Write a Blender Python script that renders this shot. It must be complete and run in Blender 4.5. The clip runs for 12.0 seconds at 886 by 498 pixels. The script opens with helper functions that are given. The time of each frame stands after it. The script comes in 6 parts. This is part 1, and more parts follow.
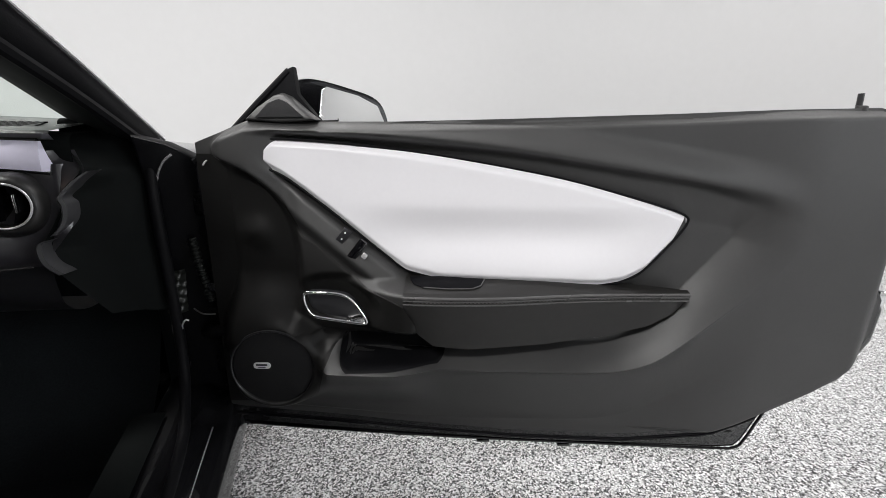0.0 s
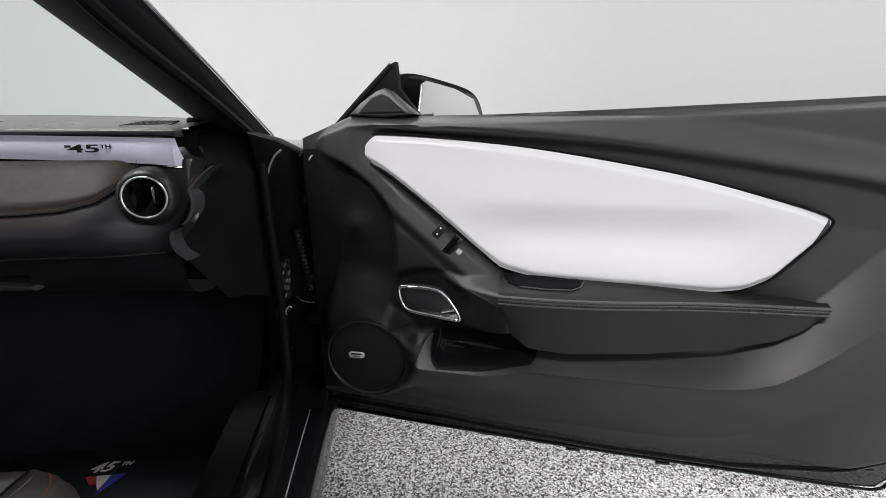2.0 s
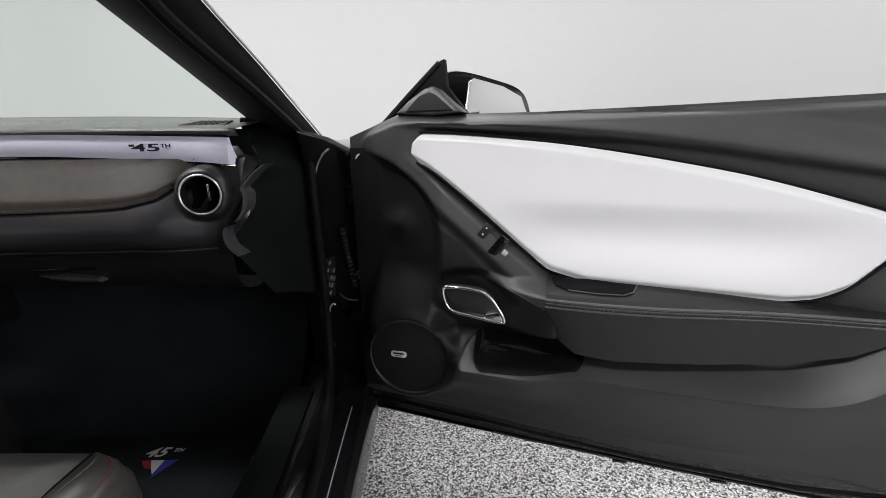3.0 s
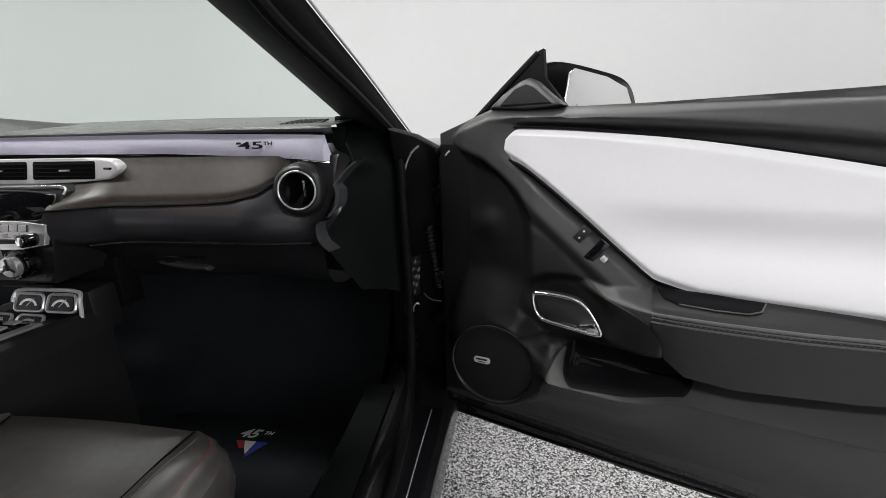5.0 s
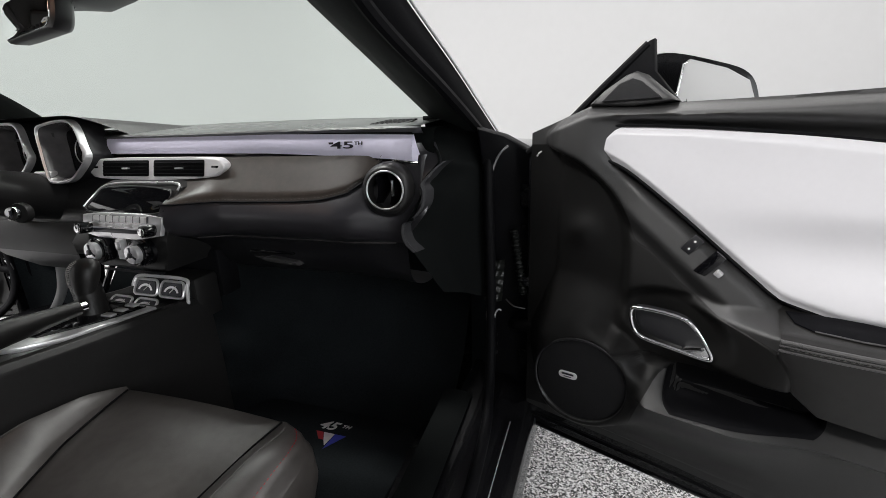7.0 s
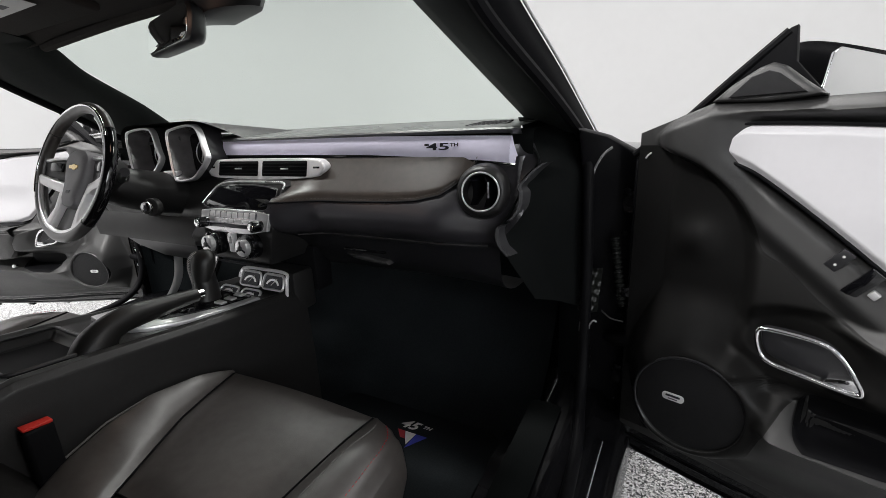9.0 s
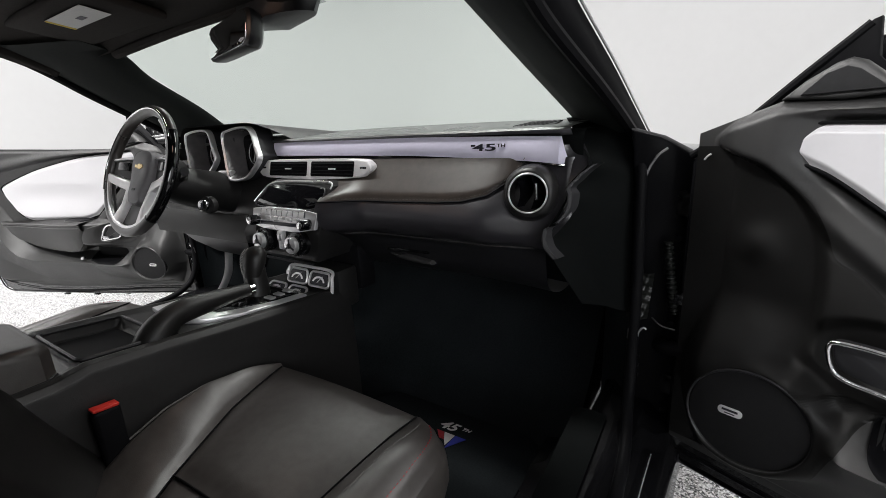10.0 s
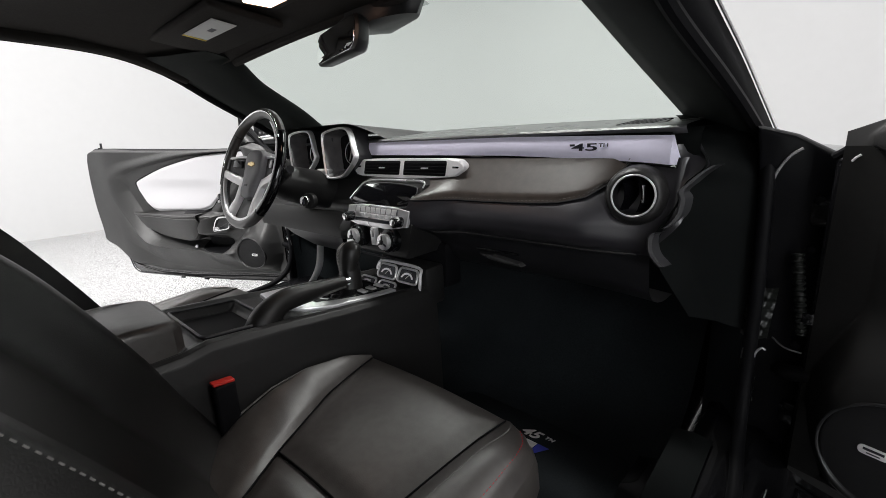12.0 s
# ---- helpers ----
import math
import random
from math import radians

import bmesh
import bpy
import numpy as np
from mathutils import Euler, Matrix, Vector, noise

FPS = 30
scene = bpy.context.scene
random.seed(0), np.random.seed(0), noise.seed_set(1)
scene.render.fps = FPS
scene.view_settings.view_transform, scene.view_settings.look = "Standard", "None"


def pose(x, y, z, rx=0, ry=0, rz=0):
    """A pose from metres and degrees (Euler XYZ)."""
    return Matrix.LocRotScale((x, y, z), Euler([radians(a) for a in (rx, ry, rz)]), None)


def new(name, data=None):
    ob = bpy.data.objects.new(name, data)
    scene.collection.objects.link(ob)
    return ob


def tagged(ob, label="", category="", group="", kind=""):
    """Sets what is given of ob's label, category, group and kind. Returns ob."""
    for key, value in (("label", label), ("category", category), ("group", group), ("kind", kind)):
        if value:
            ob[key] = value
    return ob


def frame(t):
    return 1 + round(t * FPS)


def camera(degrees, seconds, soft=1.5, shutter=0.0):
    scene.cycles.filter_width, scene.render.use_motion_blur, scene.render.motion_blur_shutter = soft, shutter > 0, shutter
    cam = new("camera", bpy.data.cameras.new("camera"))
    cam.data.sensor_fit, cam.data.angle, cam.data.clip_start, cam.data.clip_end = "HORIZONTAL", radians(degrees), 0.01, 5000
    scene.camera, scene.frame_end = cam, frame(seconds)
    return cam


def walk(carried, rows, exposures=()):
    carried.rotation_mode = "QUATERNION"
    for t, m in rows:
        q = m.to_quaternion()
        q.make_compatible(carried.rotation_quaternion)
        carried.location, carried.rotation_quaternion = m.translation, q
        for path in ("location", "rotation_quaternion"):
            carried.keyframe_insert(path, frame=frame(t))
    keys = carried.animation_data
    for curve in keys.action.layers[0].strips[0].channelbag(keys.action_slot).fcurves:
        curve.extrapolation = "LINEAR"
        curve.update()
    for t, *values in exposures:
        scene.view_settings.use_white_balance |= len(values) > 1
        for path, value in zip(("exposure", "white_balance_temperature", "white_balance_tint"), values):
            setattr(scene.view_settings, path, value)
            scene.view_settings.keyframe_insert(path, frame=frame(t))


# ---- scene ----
# Metres; x to the car's right from its middle plane, y ahead, z up from the floor.
cam = camera(91.47, 12.0, soft=0.55)
PATH = [  # seconds, x, y, z, yaw, pitch, roll
    (0.0, 1.0612, -0.0000, 0.9500, -16.84, -16.42, -0.95),
    (0.5, 1.0531, 0.0088, 0.9491, -14.40, -16.53, -0.69),
    (1.0, 1.0440, 0.0170, 0.9487, -11.93, -16.69, -0.43),
    (1.5, 1.0332, 0.0236, 0.9483, -9.43, -16.98, -0.17),
    (2.0, 1.0230, 0.0300, 0.9466, -6.81, -17.14, 0.16),
    (2.5, 1.0143, 0.0362, 0.9447, -4.41, -17.15, 0.42),
    (3.0, 1.0065, 0.0441, 0.9428, -1.86, -17.08, 0.60),
    (5.0, 0.9842, 0.0807, 0.9331, 8.83, -16.81, 1.58),
    (5.5, 0.9776, 0.0884, 0.9323, 11.20, -16.63, 1.71),
    (6.0, 0.9689, 0.0950, 0.9320, 13.70, -16.59, 1.82),
    (6.5, 0.9591, 0.1000, 0.9316, 16.05, -16.55, 1.99),
    (7.0, 0.9494, 0.1038, 0.9306, 18.50, -16.41, 2.08),
    (9.0, 0.9047, 0.1017, 0.9248, 28.16, -15.41, 2.50),
    (9.5, 0.8959, 0.0984, 0.9243, 30.55, -15.14, 2.57),
    (10.0, 0.8883, 0.0943, 0.9233, 33.01, -14.96, 2.59),
    (10.5, 0.8800, 0.0903, 0.9229, 35.36, -14.71, 2.59),
    (11.0, 0.8713, 0.0853, 0.9231, 37.93, -14.67, 2.68),
    (11.5, 0.8623, 0.0796, 0.9235, 40.33, -14.50, 2.72),
    (12.0, 0.8524, 0.0748, 0.9223, 42.78, -14.40, 2.73),
]
walk(cam, [(t, pose(x, y, z, 90 + pitch, 0, yaw) @ pose(0, 0, 0, 0, 0, -roll)) for t, x, y, z, yaw, pitch, roll in PATH])

# ---------------------------------------------------------------- world and lamps
scene.view_settings.exposure = 0.0
sky = bpy.data.worlds.new("studio_air")
sky.use_nodes = True
sky.node_tree.nodes["Background"].inputs[0].default_value = (0.9, 0.95, 1.0, 1)
sky.node_tree.nodes["Background"].inputs[1].default_value = 0.05
scene.world = sky

ROOM = (-5.9, 6.4, -9.0, 5.8, 4.2)  # x0, x1, y0, y1, height


def area_lamp(x, y, sx, sy, watts):
    data = bpy.data.lights.new("ceiling_panel", "AREA")
    data.shape, data.size, data.size_y, data.energy = "RECTANGLE", sx, sy, watts
    data.color = (1.0, 0.985, 0.97)
    new("ceiling_panel_light", data).matrix_world = pose(x, y, ROOM[4] - 0.09)


LAMPS = [(-4.0, 3.4, 28), (-1.3, 3.4, 34), (1.5, 3.4, 48), (4.2, 3.4, 54),
         (-4.0, 0.8, 36), (-1.0, 0.9, 130), (4.2, 0.8, 48), (-3.4, -1.2, 75), (-1.3, -2.4, 300),
         (1.5, -5.4, 22), (4.2, -5.0, 12)]  # x, y, watts
for lx, ly, watts in LAMPS:
    area_lamp(lx, ly, 1.6, 0.5, watts)

# unseen window added in the right wall behind the door, to brighten the cabin
WIN_Y, WIN_W, WIN_Z, WIN_H = -3.9, 3.3, 2.5, 2.3
win_fill = bpy.data.lights.new("window_daylight", "AREA")
win_fill.shape, win_fill.size, win_fill.size_y, win_fill.energy = "RECTANGLE", WIN_W, WIN_H, 125
win_fill.color = (0.94, 0.97, 1.0)
new("window_daylight", win_fill).matrix_world = pose(ROOM[1] - 0.10, WIN_Y, WIN_Z, 90, 0, 90)

# ---------------------------------------------------------------- materials


def material(name, color, rough=0.5, metal=0.0, var=0.12, scale=30.0, bump=0.0, bump_scale=600.0, coat=0.0, second=None, grain=False, spec=0.5):
    """Two scales of noise for colour and gloss, and a fine relief."""
    m = bpy.data.materials.new(name)
    m.use_nodes = True
    nt = m.node_tree
    b = nt.nodes["Principled BSDF"]
    geo = nt.nodes.new("ShaderNodeTexCoord")
    n1 = nt.nodes.new("ShaderNodeTexNoise")
    n1.inputs["Scale"].default_value, n1.inputs["Detail"].default_value = scale * 0.12, 3
    n2 = nt.nodes.new("ShaderNodeTexNoise")
    n2.inputs["Scale"].default_value, n2.inputs["Detail"].default_value = scale * 4, 4
    for n in (n1, n2):
        nt.links.new(geo.outputs["Object"], n.inputs["Vector"])
    add = nt.nodes.new("ShaderNodeMath")
    nt.links.new(n1.outputs["Fac"], add.inputs[0])
    nt.links.new(n2.outputs["Fac"], add.inputs[1])
    ramp = nt.nodes.new("ShaderNodeMapRange")
    ramp.inputs["From Min"].default_value, ramp.inputs["From Max"].default_value = 0.7, 1.3
    nt.links.new(add.outputs[0], ramp.inputs["Value"])
    mix = nt.nodes.new("ShaderNodeMix")
    mix.data_type = "RGBA"
    dark = second or tuple(c * (1 - var) for c in color)
    light = tuple(min(1.0, c * (1 + var)) for c in color)
    mix.inputs["A"].default_value, mix.inputs["B"].default_value = (*dark, 1), (*light, 1)
    nt.links.new(ramp.outputs[0], mix.inputs["Factor"])
    nt.links.new(mix.outputs["Result"], b.inputs["Base Color"])
    rr = nt.nodes.new("ShaderNodeMapRange")
    rr.inputs["From Min"].default_value, rr.inputs["From Max"].default_value = 0.3, 0.7
    rr.inputs["To Min"].default_value, rr.inputs["To Max"].default_value = max(0.02, rough * 0.85), min(1.0, rough * 1.15)
    nt.links.new(n1.outputs["Fac"], rr.inputs["Value"])
    nt.links.new(rr.outputs[0], b.inputs["Roughness"])
    b.inputs["Metallic"].default_value = metal
    b.inputs["Coat Weight"].default_value = coat
    b.inputs["Coat Roughness"].default_value = 0.04
    b.inputs["Specular IOR Level"].default_value = spec
    if bump:
        if grain:
            t = nt.nodes.new("ShaderNodeTexVoronoi")
            t.feature = "DISTANCE_TO_EDGE"
            out = t.outputs["Distance"]
        else:
            t = nt.nodes.new("ShaderNodeTexNoise")
            t.inputs["Detail"].default_value = 2
            out = t.outputs["Fac"]
        t.inputs["Scale"].default_value = bump_scale
        nt.links.new(geo.outputs["Object"], t.inputs["Vector"])
        bp = nt.nodes.new("ShaderNodeBump")
        bp.inputs["Strength"].default_value, bp.inputs["Distance"].default_value = bump, 0.0006
        nt.links.new(out, bp.inputs["Height"])
        nt.links.new(bp.outputs[0], b.inputs["Normal"])
    return m


PLASTIC = material("moulded_black_plastic", (0.017, 0.0166, 0.0166), 0.38, var=0.15, bump=0.25, bump_scale=900, spec=0.42)
PILLARSKIN = material("dark_grey_pillar_vinyl", (0.020, 0.023, 0.022), 0.7, var=0.1, bump=0.2, bump_scale=900, spec=0.2)
PILLAR = material("dark_pillar_plastic", (0.008, 0.009, 0.009), 0.8, var=0.08, bump=0.2, bump_scale=900, spec=0.03)
ARMSKIN = material("black_armrest_vinyl", (0.012, 0.0115, 0.011), 0.38, var=0.2, scale=20, bump=0.3, bump_scale=420, grain=True, spec=0.45)
PIPING = material("dark_glossy_piping", (0.065, 0.063, 0.063), 0.28, var=0.1, spec=0.7)
# near-black for the knee panel and for shade on the right door's front
DEEPBLACK = material("matte_black_plastic_and_shade", (0.0070, 0.0068, 0.0066), 0.45, var=0.2, bump=0.25, bump_scale=1000, spec=0.26)
JAMB = material("black_jamb_paint", (0.004, 0.004, 0.005), 0.4, var=0.3, bump=0.4, bump_scale=40, spec=0.05)
SLEEVE = material("glossy_black_sleeve", (0.010, 0.011, 0.010), 0.28, var=0.2, scale=40, spec=0.35)
TUNNEL = material("dark_gloss_tunnel", (0.11, 0.105, 0.108), 0.25, var=0.2, scale=12)
SEATTHREAD = material("worn_grey_thread", (0.12, 0.115, 0.11), 0.85, var=0.2)
DARKTHREAD = material("dark_thread", (0.10, 0.095, 0.09), 0.8, var=0.1)
# grey lightened for ribs and knee panel that catch light
LITGREY = material("lit_grey_plastic", (0.045, 0.045, 0.048), 0.4, var=0.08)
HUBSKIN = material("grey_hub_vinyl", (0.20, 0.195, 0.205), 0.5, var=0.06, bump=0.15, bump_scale=900)
DASHTOP = material("soft_dash_top", (0.042, 0.044, 0.043), 0.30, var=0.1, bump=0.12, bump_scale=900, spec=1.0)
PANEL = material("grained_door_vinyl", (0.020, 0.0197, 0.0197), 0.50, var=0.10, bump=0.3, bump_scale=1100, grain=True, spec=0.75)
SMOOTH = material("smooth_black_trim", (0.016, 0.016, 0.018), 0.36, var=0.1)
LEATHER = material("black_leather", (0.052, 0.047, 0.044), 0.36, var=0.25, second=(0.035, 0.029, 0.026), scale=16, bump=0.16, bump_scale=420, grain=True, spec=1.0)
PADSKIN = material("stitched_dash_leather", (0.040, 0.032, 0.027), 0.33, var=0.30, scale=14, bump=0.2, bump_scale=500, grain=True, spec=0.45)
SOFTPAD = material("soft_black_dash_foam", (0.027, 0.0258, 0.030), 0.31, var=0.12, scale=8, bump=0.06, bump_scale=800, spec=0.8)
WHITE = material("white_leatherette", (0.72, 0.71, 0.735), 0.40, var=0.012, bump=0.12, bump_scale=700, grain=True)
STRIP = material("pearl_white_trim", (0.80, 0.77, 0.93), 0.33, metal=0.05, var=0.03)
SILVER = material("satin_silver_plastic", (0.86, 0.85, 0.86), 0.30, metal=0.7, var=0.05)
PALE = material("pale_silver_bezel", (0.86, 0.845, 0.85), 0.36, metal=0.3, var=0.04)
CHROME = material("chrome", (0.85, 0.85, 0.86), 0.07, metal=1.0, var=0.02)
PAINT = material("black_car_paint", (0.006, 0.006, 0.007), 0.25, var=0.1, coat=0.6, spec=0.3)
RUBBER = material("black_rubber", (0.006, 0.006, 0.007), 0.6, var=0.15, bump=0.2, bump_scale=500, spec=0.09)
GLOSS = material("glossy_black_plastic", (0.004, 0.004, 0.005), 0.06, var=0.05, coat=0.5)
CARPET = material("black_carpet", (0.017, 0.020, 0.022), 0.95, var=0.3, scale=60, bump=0.9, bump_scale=900, spec=0.05)
LINING = material("dark_headliner_fabric", (0.036, 0.033, 0.031), 0.95, var=0.12, bump=0.5, bump_scale=1400, spec=0.15)
CLOTH = material("black_mesh_cloth", (0.009, 0.009, 0.010), 0.75, var=0.2, bump=0.8, bump_scale=1500, grain=True, spec=0.3)
RED = material("red_button_plastic", (0.62, 0.03, 0.02), 0.35, var=0.05)
BLUE = material("blue_thread", (0.03, 0.04, 0.35), 0.7, var=0.1)
REDTHREAD = material("red_thread", (0.35, 0.02, 0.03), 0.7, var=0.1)
THREAD = material("grey_thread", (0.35, 0.34, 0.33), 0.8, var=0.1)
WHITETHREAD = material("white_thread", (0.7, 0.68, 0.66), 0.8, var=0.1)
INK = material("dark_lettering", (0.012, 0.012, 0.02), 0.4, var=0.05)
LABELPAPER = material("white_label_paper", (0.75, 0.75, 0.73), 0.6, var=0.03)
YELLOW = material("yellow_label_stripe", (0.75, 0.55, 0.06), 0.6, var=0.03)
GOLD = material("gold_emblem", (0.65, 0.50, 0.25), 0.25, metal=0.9, var=0.05)
WALLPAINT = material("pale_grey_wall_paint", (0.61, 0.61, 0.615), 0.75, var=0.012, scale=3, bump=0.08, bump_scale=160)
CEILPAINT = material("grey_ceiling_paint", (0.36, 0.36, 0.365), 0.85, var=0.05, scale=4)
LAMPFRAME = material("white_lamp_frame", (0.75, 0.75, 0.75), 0.5, var=0.03)


def flake_floor():
    """Epoxy floor with scattered white, grey and black chips."""
    m = bpy.data.materials.new("flake_epoxy_floor")
    m.use_nodes = True
    nt = m.node_tree
    b = nt.nodes["Principled BSDF"]
    geo = nt.nodes.new("ShaderNodeTexCoord")
    v1 = nt.nodes.new("ShaderNodeTexVoronoi")
    v1.inputs["Scale"].default_value = 245
    v2 = nt.nodes.new("ShaderNodeTexVoronoi")
    v2.inputs["Scale"].default_value = 170
    n = nt.nodes.new("ShaderNodeTexNoise")
    n.inputs["Scale"].default_value, n.inputs["Detail"].default_value = 1.2, 3
    for t in (v1, v2, n):
        nt.links.new(geo.outputs["Object"], t.inputs["Vector"])
    ramp = nt.nodes.new("ShaderNodeValToRGB")
    ramp.color_ramp.interpolation = "CONSTANT"
    els = ramp.color_ramp.elements
    els[0].position, els[0].color = 0.0, (0.012, 0.012, 0.014, 1)
    els[1].position, els[1].color = 0.30, (0.12, 0.12, 0.125, 1)
    for pos, c in ((0.44, 0.34), (0.58, 0.62), (0.76, 0.86)):
        e = els.new(pos)
        e.color = (c, c, c * 1.01, 1)
    sep = nt.nodes.new("ShaderNodeSeparateColor")
    nt.links.new(v1.outputs["Color"], sep.inputs[0])
    nt.links.new(sep.outputs[0], ramp.inputs[0])
    sep2 = nt.nodes.new("ShaderNodeSeparateColor")
    nt.links.new(v2.outputs["Color"], sep2.inputs[0])
    gt = nt.nodes.new("ShaderNodeMath")
    gt.operation = "GREATER_THAN"
    gt.inputs[1].default_value = 0.72
    nt.links.new(sep2.outputs[1], gt.inputs[0])
    mix = nt.nodes.new("ShaderNodeMix")
    mix.data_type = "RGBA"
    mix.inputs["B"].default_value = (0.62, 0.62, 0.62, 1)
    sc = nt.nodes.new("ShaderNodeMath")
    sc.operation = "MULTIPLY"
    nt.links.new(gt.outputs[0], sc.inputs[0])
    nt.links.new(n.outputs["Fac"], sc.inputs[1])
    nt.links.new(sc.outputs[0], mix.inputs["Factor"])
    nt.links.new(ramp.outputs[0], mix.inputs["A"])
    nt.links.new(mix.outputs["Result"], b.inputs["Base Color"])
    b.inputs["Roughness"].default_value = 0.42
    bp = nt.nodes.new("ShaderNodeBump")
    bp.inputs["Strength"].default_value, bp.inputs["Distance"].default_value = 0.15, 0.0004
    nt.links.new(v1.outputs["Distance"], bp.inputs["Height"])
    nt.links.new(bp.outputs[0], b.inputs["Normal"])
    return m


FLOOR = flake_floor()


def glass(name, tint, gloss):
    m = bpy.data.materials.new(name)
    m.use_nodes = True
    nt = m.node_tree
    nt.nodes.remove(nt.nodes["Principled BSDF"])
    out = nt.nodes["Material Output"]
    tr = nt.nodes.new("ShaderNodeBsdfTransparent")
    tr.inputs[0].default_value = (*tint, 1)
    gl = nt.nodes.new("ShaderNodeBsdfGlossy")
    gl.inputs["Roughness"].default_value = 0.01
    mx = nt.nodes.new("ShaderNodeMixShader")
    mx.inputs[0].default_value = gloss
    nt.links.new(tr.outputs[0], mx.inputs[1])
    nt.links.new(gl.outputs[0], mx.inputs[2])
    nt.links.new(mx.outputs[0], out.inputs[0])
    return m


GREENGLASS = glass("tinted_windshield_glass", (0.82, 0.885, 0.845), 0.03)
SMOKEGLASS = glass("grey_shade_band_glass", (0.66, 0.68, 0.67), 0.02)
DARKGLASS = glass("dark_rear_glass", (0.25, 0.27, 0.26), 0.04)
MIRROR = material("mirror_glass", (0.86, 0.87, 0.87), 0.015, metal=1.0, var=0.0)


def lit(name, color, strength):
    m = bpy.data.materials.new(name)
    m.use_nodes = True
    b = m.node_tree.nodes["Principled BSDF"]
    b.inputs["Base Color"].default_value = (0.8, 0.8, 0.8, 1)
    b.inputs["Emission Color"].default_value = (*color, 1)
    b.inputs["Emission Strength"].default_value = strength
    return m


DOME = lit("lit_dome_lens", (1.0, 0.62, 0.45), 3.2)
FILLPANE = lit("glowing_fill_pane", (0.94, 0.97, 1.0), 1.1)
TUBE = lit("lit_ceiling_diffuser", (1.0, 0.99, 0.97), 2.5)

# ---------------------------------------------------------------- geometry helpers


def part(name, bm, mat, parent=None, label="", mirror=False, sharp=38):
    """Links a bmesh as one mesh object under a thing or a part."""
    if mirror:
        for v in bm.verts:
            v.co.x = -v.co.x
        bmesh.ops.reverse_faces(bm, faces=bm.faces[:])
    bm.normal_update()
    for f in bm.faces:
        f.smooth = True
    lim = radians(sharp)
    for e in bm.edges:
        if len(e.link_faces) == 2 and e.calc_face_angle(0) > lim:
            e.smooth = False
    me = bpy.data.meshes.new(name)
    bm.to_mesh(me)
    bm.free()
    me.materials.append(mat)
    ob = new(name, me)
    if parent is not None:
        ob.parent = parent
    if label:
        ob["label"] = label
    return ob


def thing(name, m, label, category, group="", kind=""):
    ob = new(name)
    ob.matrix_world = m
    ob.empty_display_size = 0.1
    return tagged(ob, label, category, group, kind)


def lerp_table(table, x):
    """Smooth-stepped reading of a short table of (x, value)."""
    if x <= table[0][0]:
        return table[0][1]
    for (a, va), (b, vb) in zip(table, table[1:]):
        if x <= b:
            return va + (vb - va) * (x - a) / (b - a)
    return table[-1][1]


def smooth(a, b, x):
    t = min(1.0, max(0.0, (x - a) / (b - a)))
    return t * t * (3 - 2 * t)


def bez(pts, n=8, closed=False):
    """Catmull-Rom curve through control points."""
    pts = [Vector(p) for p in pts]
    k, out = len(pts), []
    for i in range(k if closed else k - 1):
        if closed:
            p0, p1, p2, p3 = pts[i - 1], pts[i], pts[(i + 1) % k], pts[(i + 2) % k]
        else:
            p0, p1, p2, p3 = pts[max(i - 1, 0)], pts[i], pts[i + 1], pts[min(i + 2, k - 1)]
        for j in range(n):
            t = j / n
            out.append(0.5 * (2 * p1 + (p2 - p0) * t + (2 * p0 - 5 * p1 + 4 * p2 - p3) * t * t + (3 * p1 - p0 - 3 * p2 + p3) * t ** 3))
    if not closed:
        out.append(pts[-1])
    return out


def surface(f, nu, nv, bm=None, closed_u=False, closed_v=False):
    """A grid of points f(a, b), a and b from 0 to 1."""
    bm = bm or bmesh.new()
    iu, iv = (nu if closed_u else nu + 1), (nv if closed_v else nv + 1)
    vs = [[bm.verts.new(f(i / nu, j / nv)) for j in range(iv)] for i in range(iu)]
    for i in range(nu):
        for j in range(nv):
            q = [vs[i][j], vs[(i + 1) % iu][j], vs[(i + 1) % iu][(j + 1) % iv], vs[i][(j + 1) % iv]]
            try:
                bm.faces.new(q)
            except ValueError:
                pass
    return bm


def loft(sections, closed=False, cap=False, bm=None):
    """A skin over rows of points of equal number; closed: each row is a loop."""
    bm = bm or bmesh.new()
    vs = [[bm.verts.new(p) for p in row] for row in sections]
    n = len(sections[0])
    for a, b in zip(vs, vs[1:]):
        for j in range(n if closed else n - 1):
            try:
                bm.faces.new([a[j], b[j], b[(j + 1) % n], a[(j + 1) % n]])
            except ValueError:
                pass
    if cap and closed:
        bm.faces.new(vs[0])
        bm.faces.new(list(reversed(vs[-1])))
    return bm


def outward(bm):
    bmesh.ops.recalc_face_normals(bm, faces=bm.faces[:])
    return bm


def tube(path, r, n=10, closed=False, cap=True, bm=None):
    """A round bar along a path; r is a number or a function of 0..1."""
    path = [Vector(p) for p in path]
    k, rows, up = len(path), [], Vector((0.13, 0.21, 0.97))
    for i, p in enumerate(path):
        d = (path[(i + 1) % k] - path[i - 1]) if closed else (path[min(i + 1, k - 1)] - path[max(i - 1, 0)])
        d.normalize()
        s = d.cross(up)
        s = s.normalized() if s.length > 1e-4 else d.orthogonal().normalized()
        up = s.cross(d).normalized()
        rad = r(i / max(1, k - 1)) if callable(r) else r
        rows.append([p + (s * math.cos(2 * math.pi * j / n) + up * math.sin(2 * math.pi * j / n)) * rad for j in range(n)])
    if closed:
        rows.append(rows[0])
    bm = loft(rows, closed=True, cap=cap and not closed, bm=bm)
    if closed:
        bmesh.ops.remove_doubles(bm, verts=bm.verts[:], dist=1e-6)
    return outward(bm)


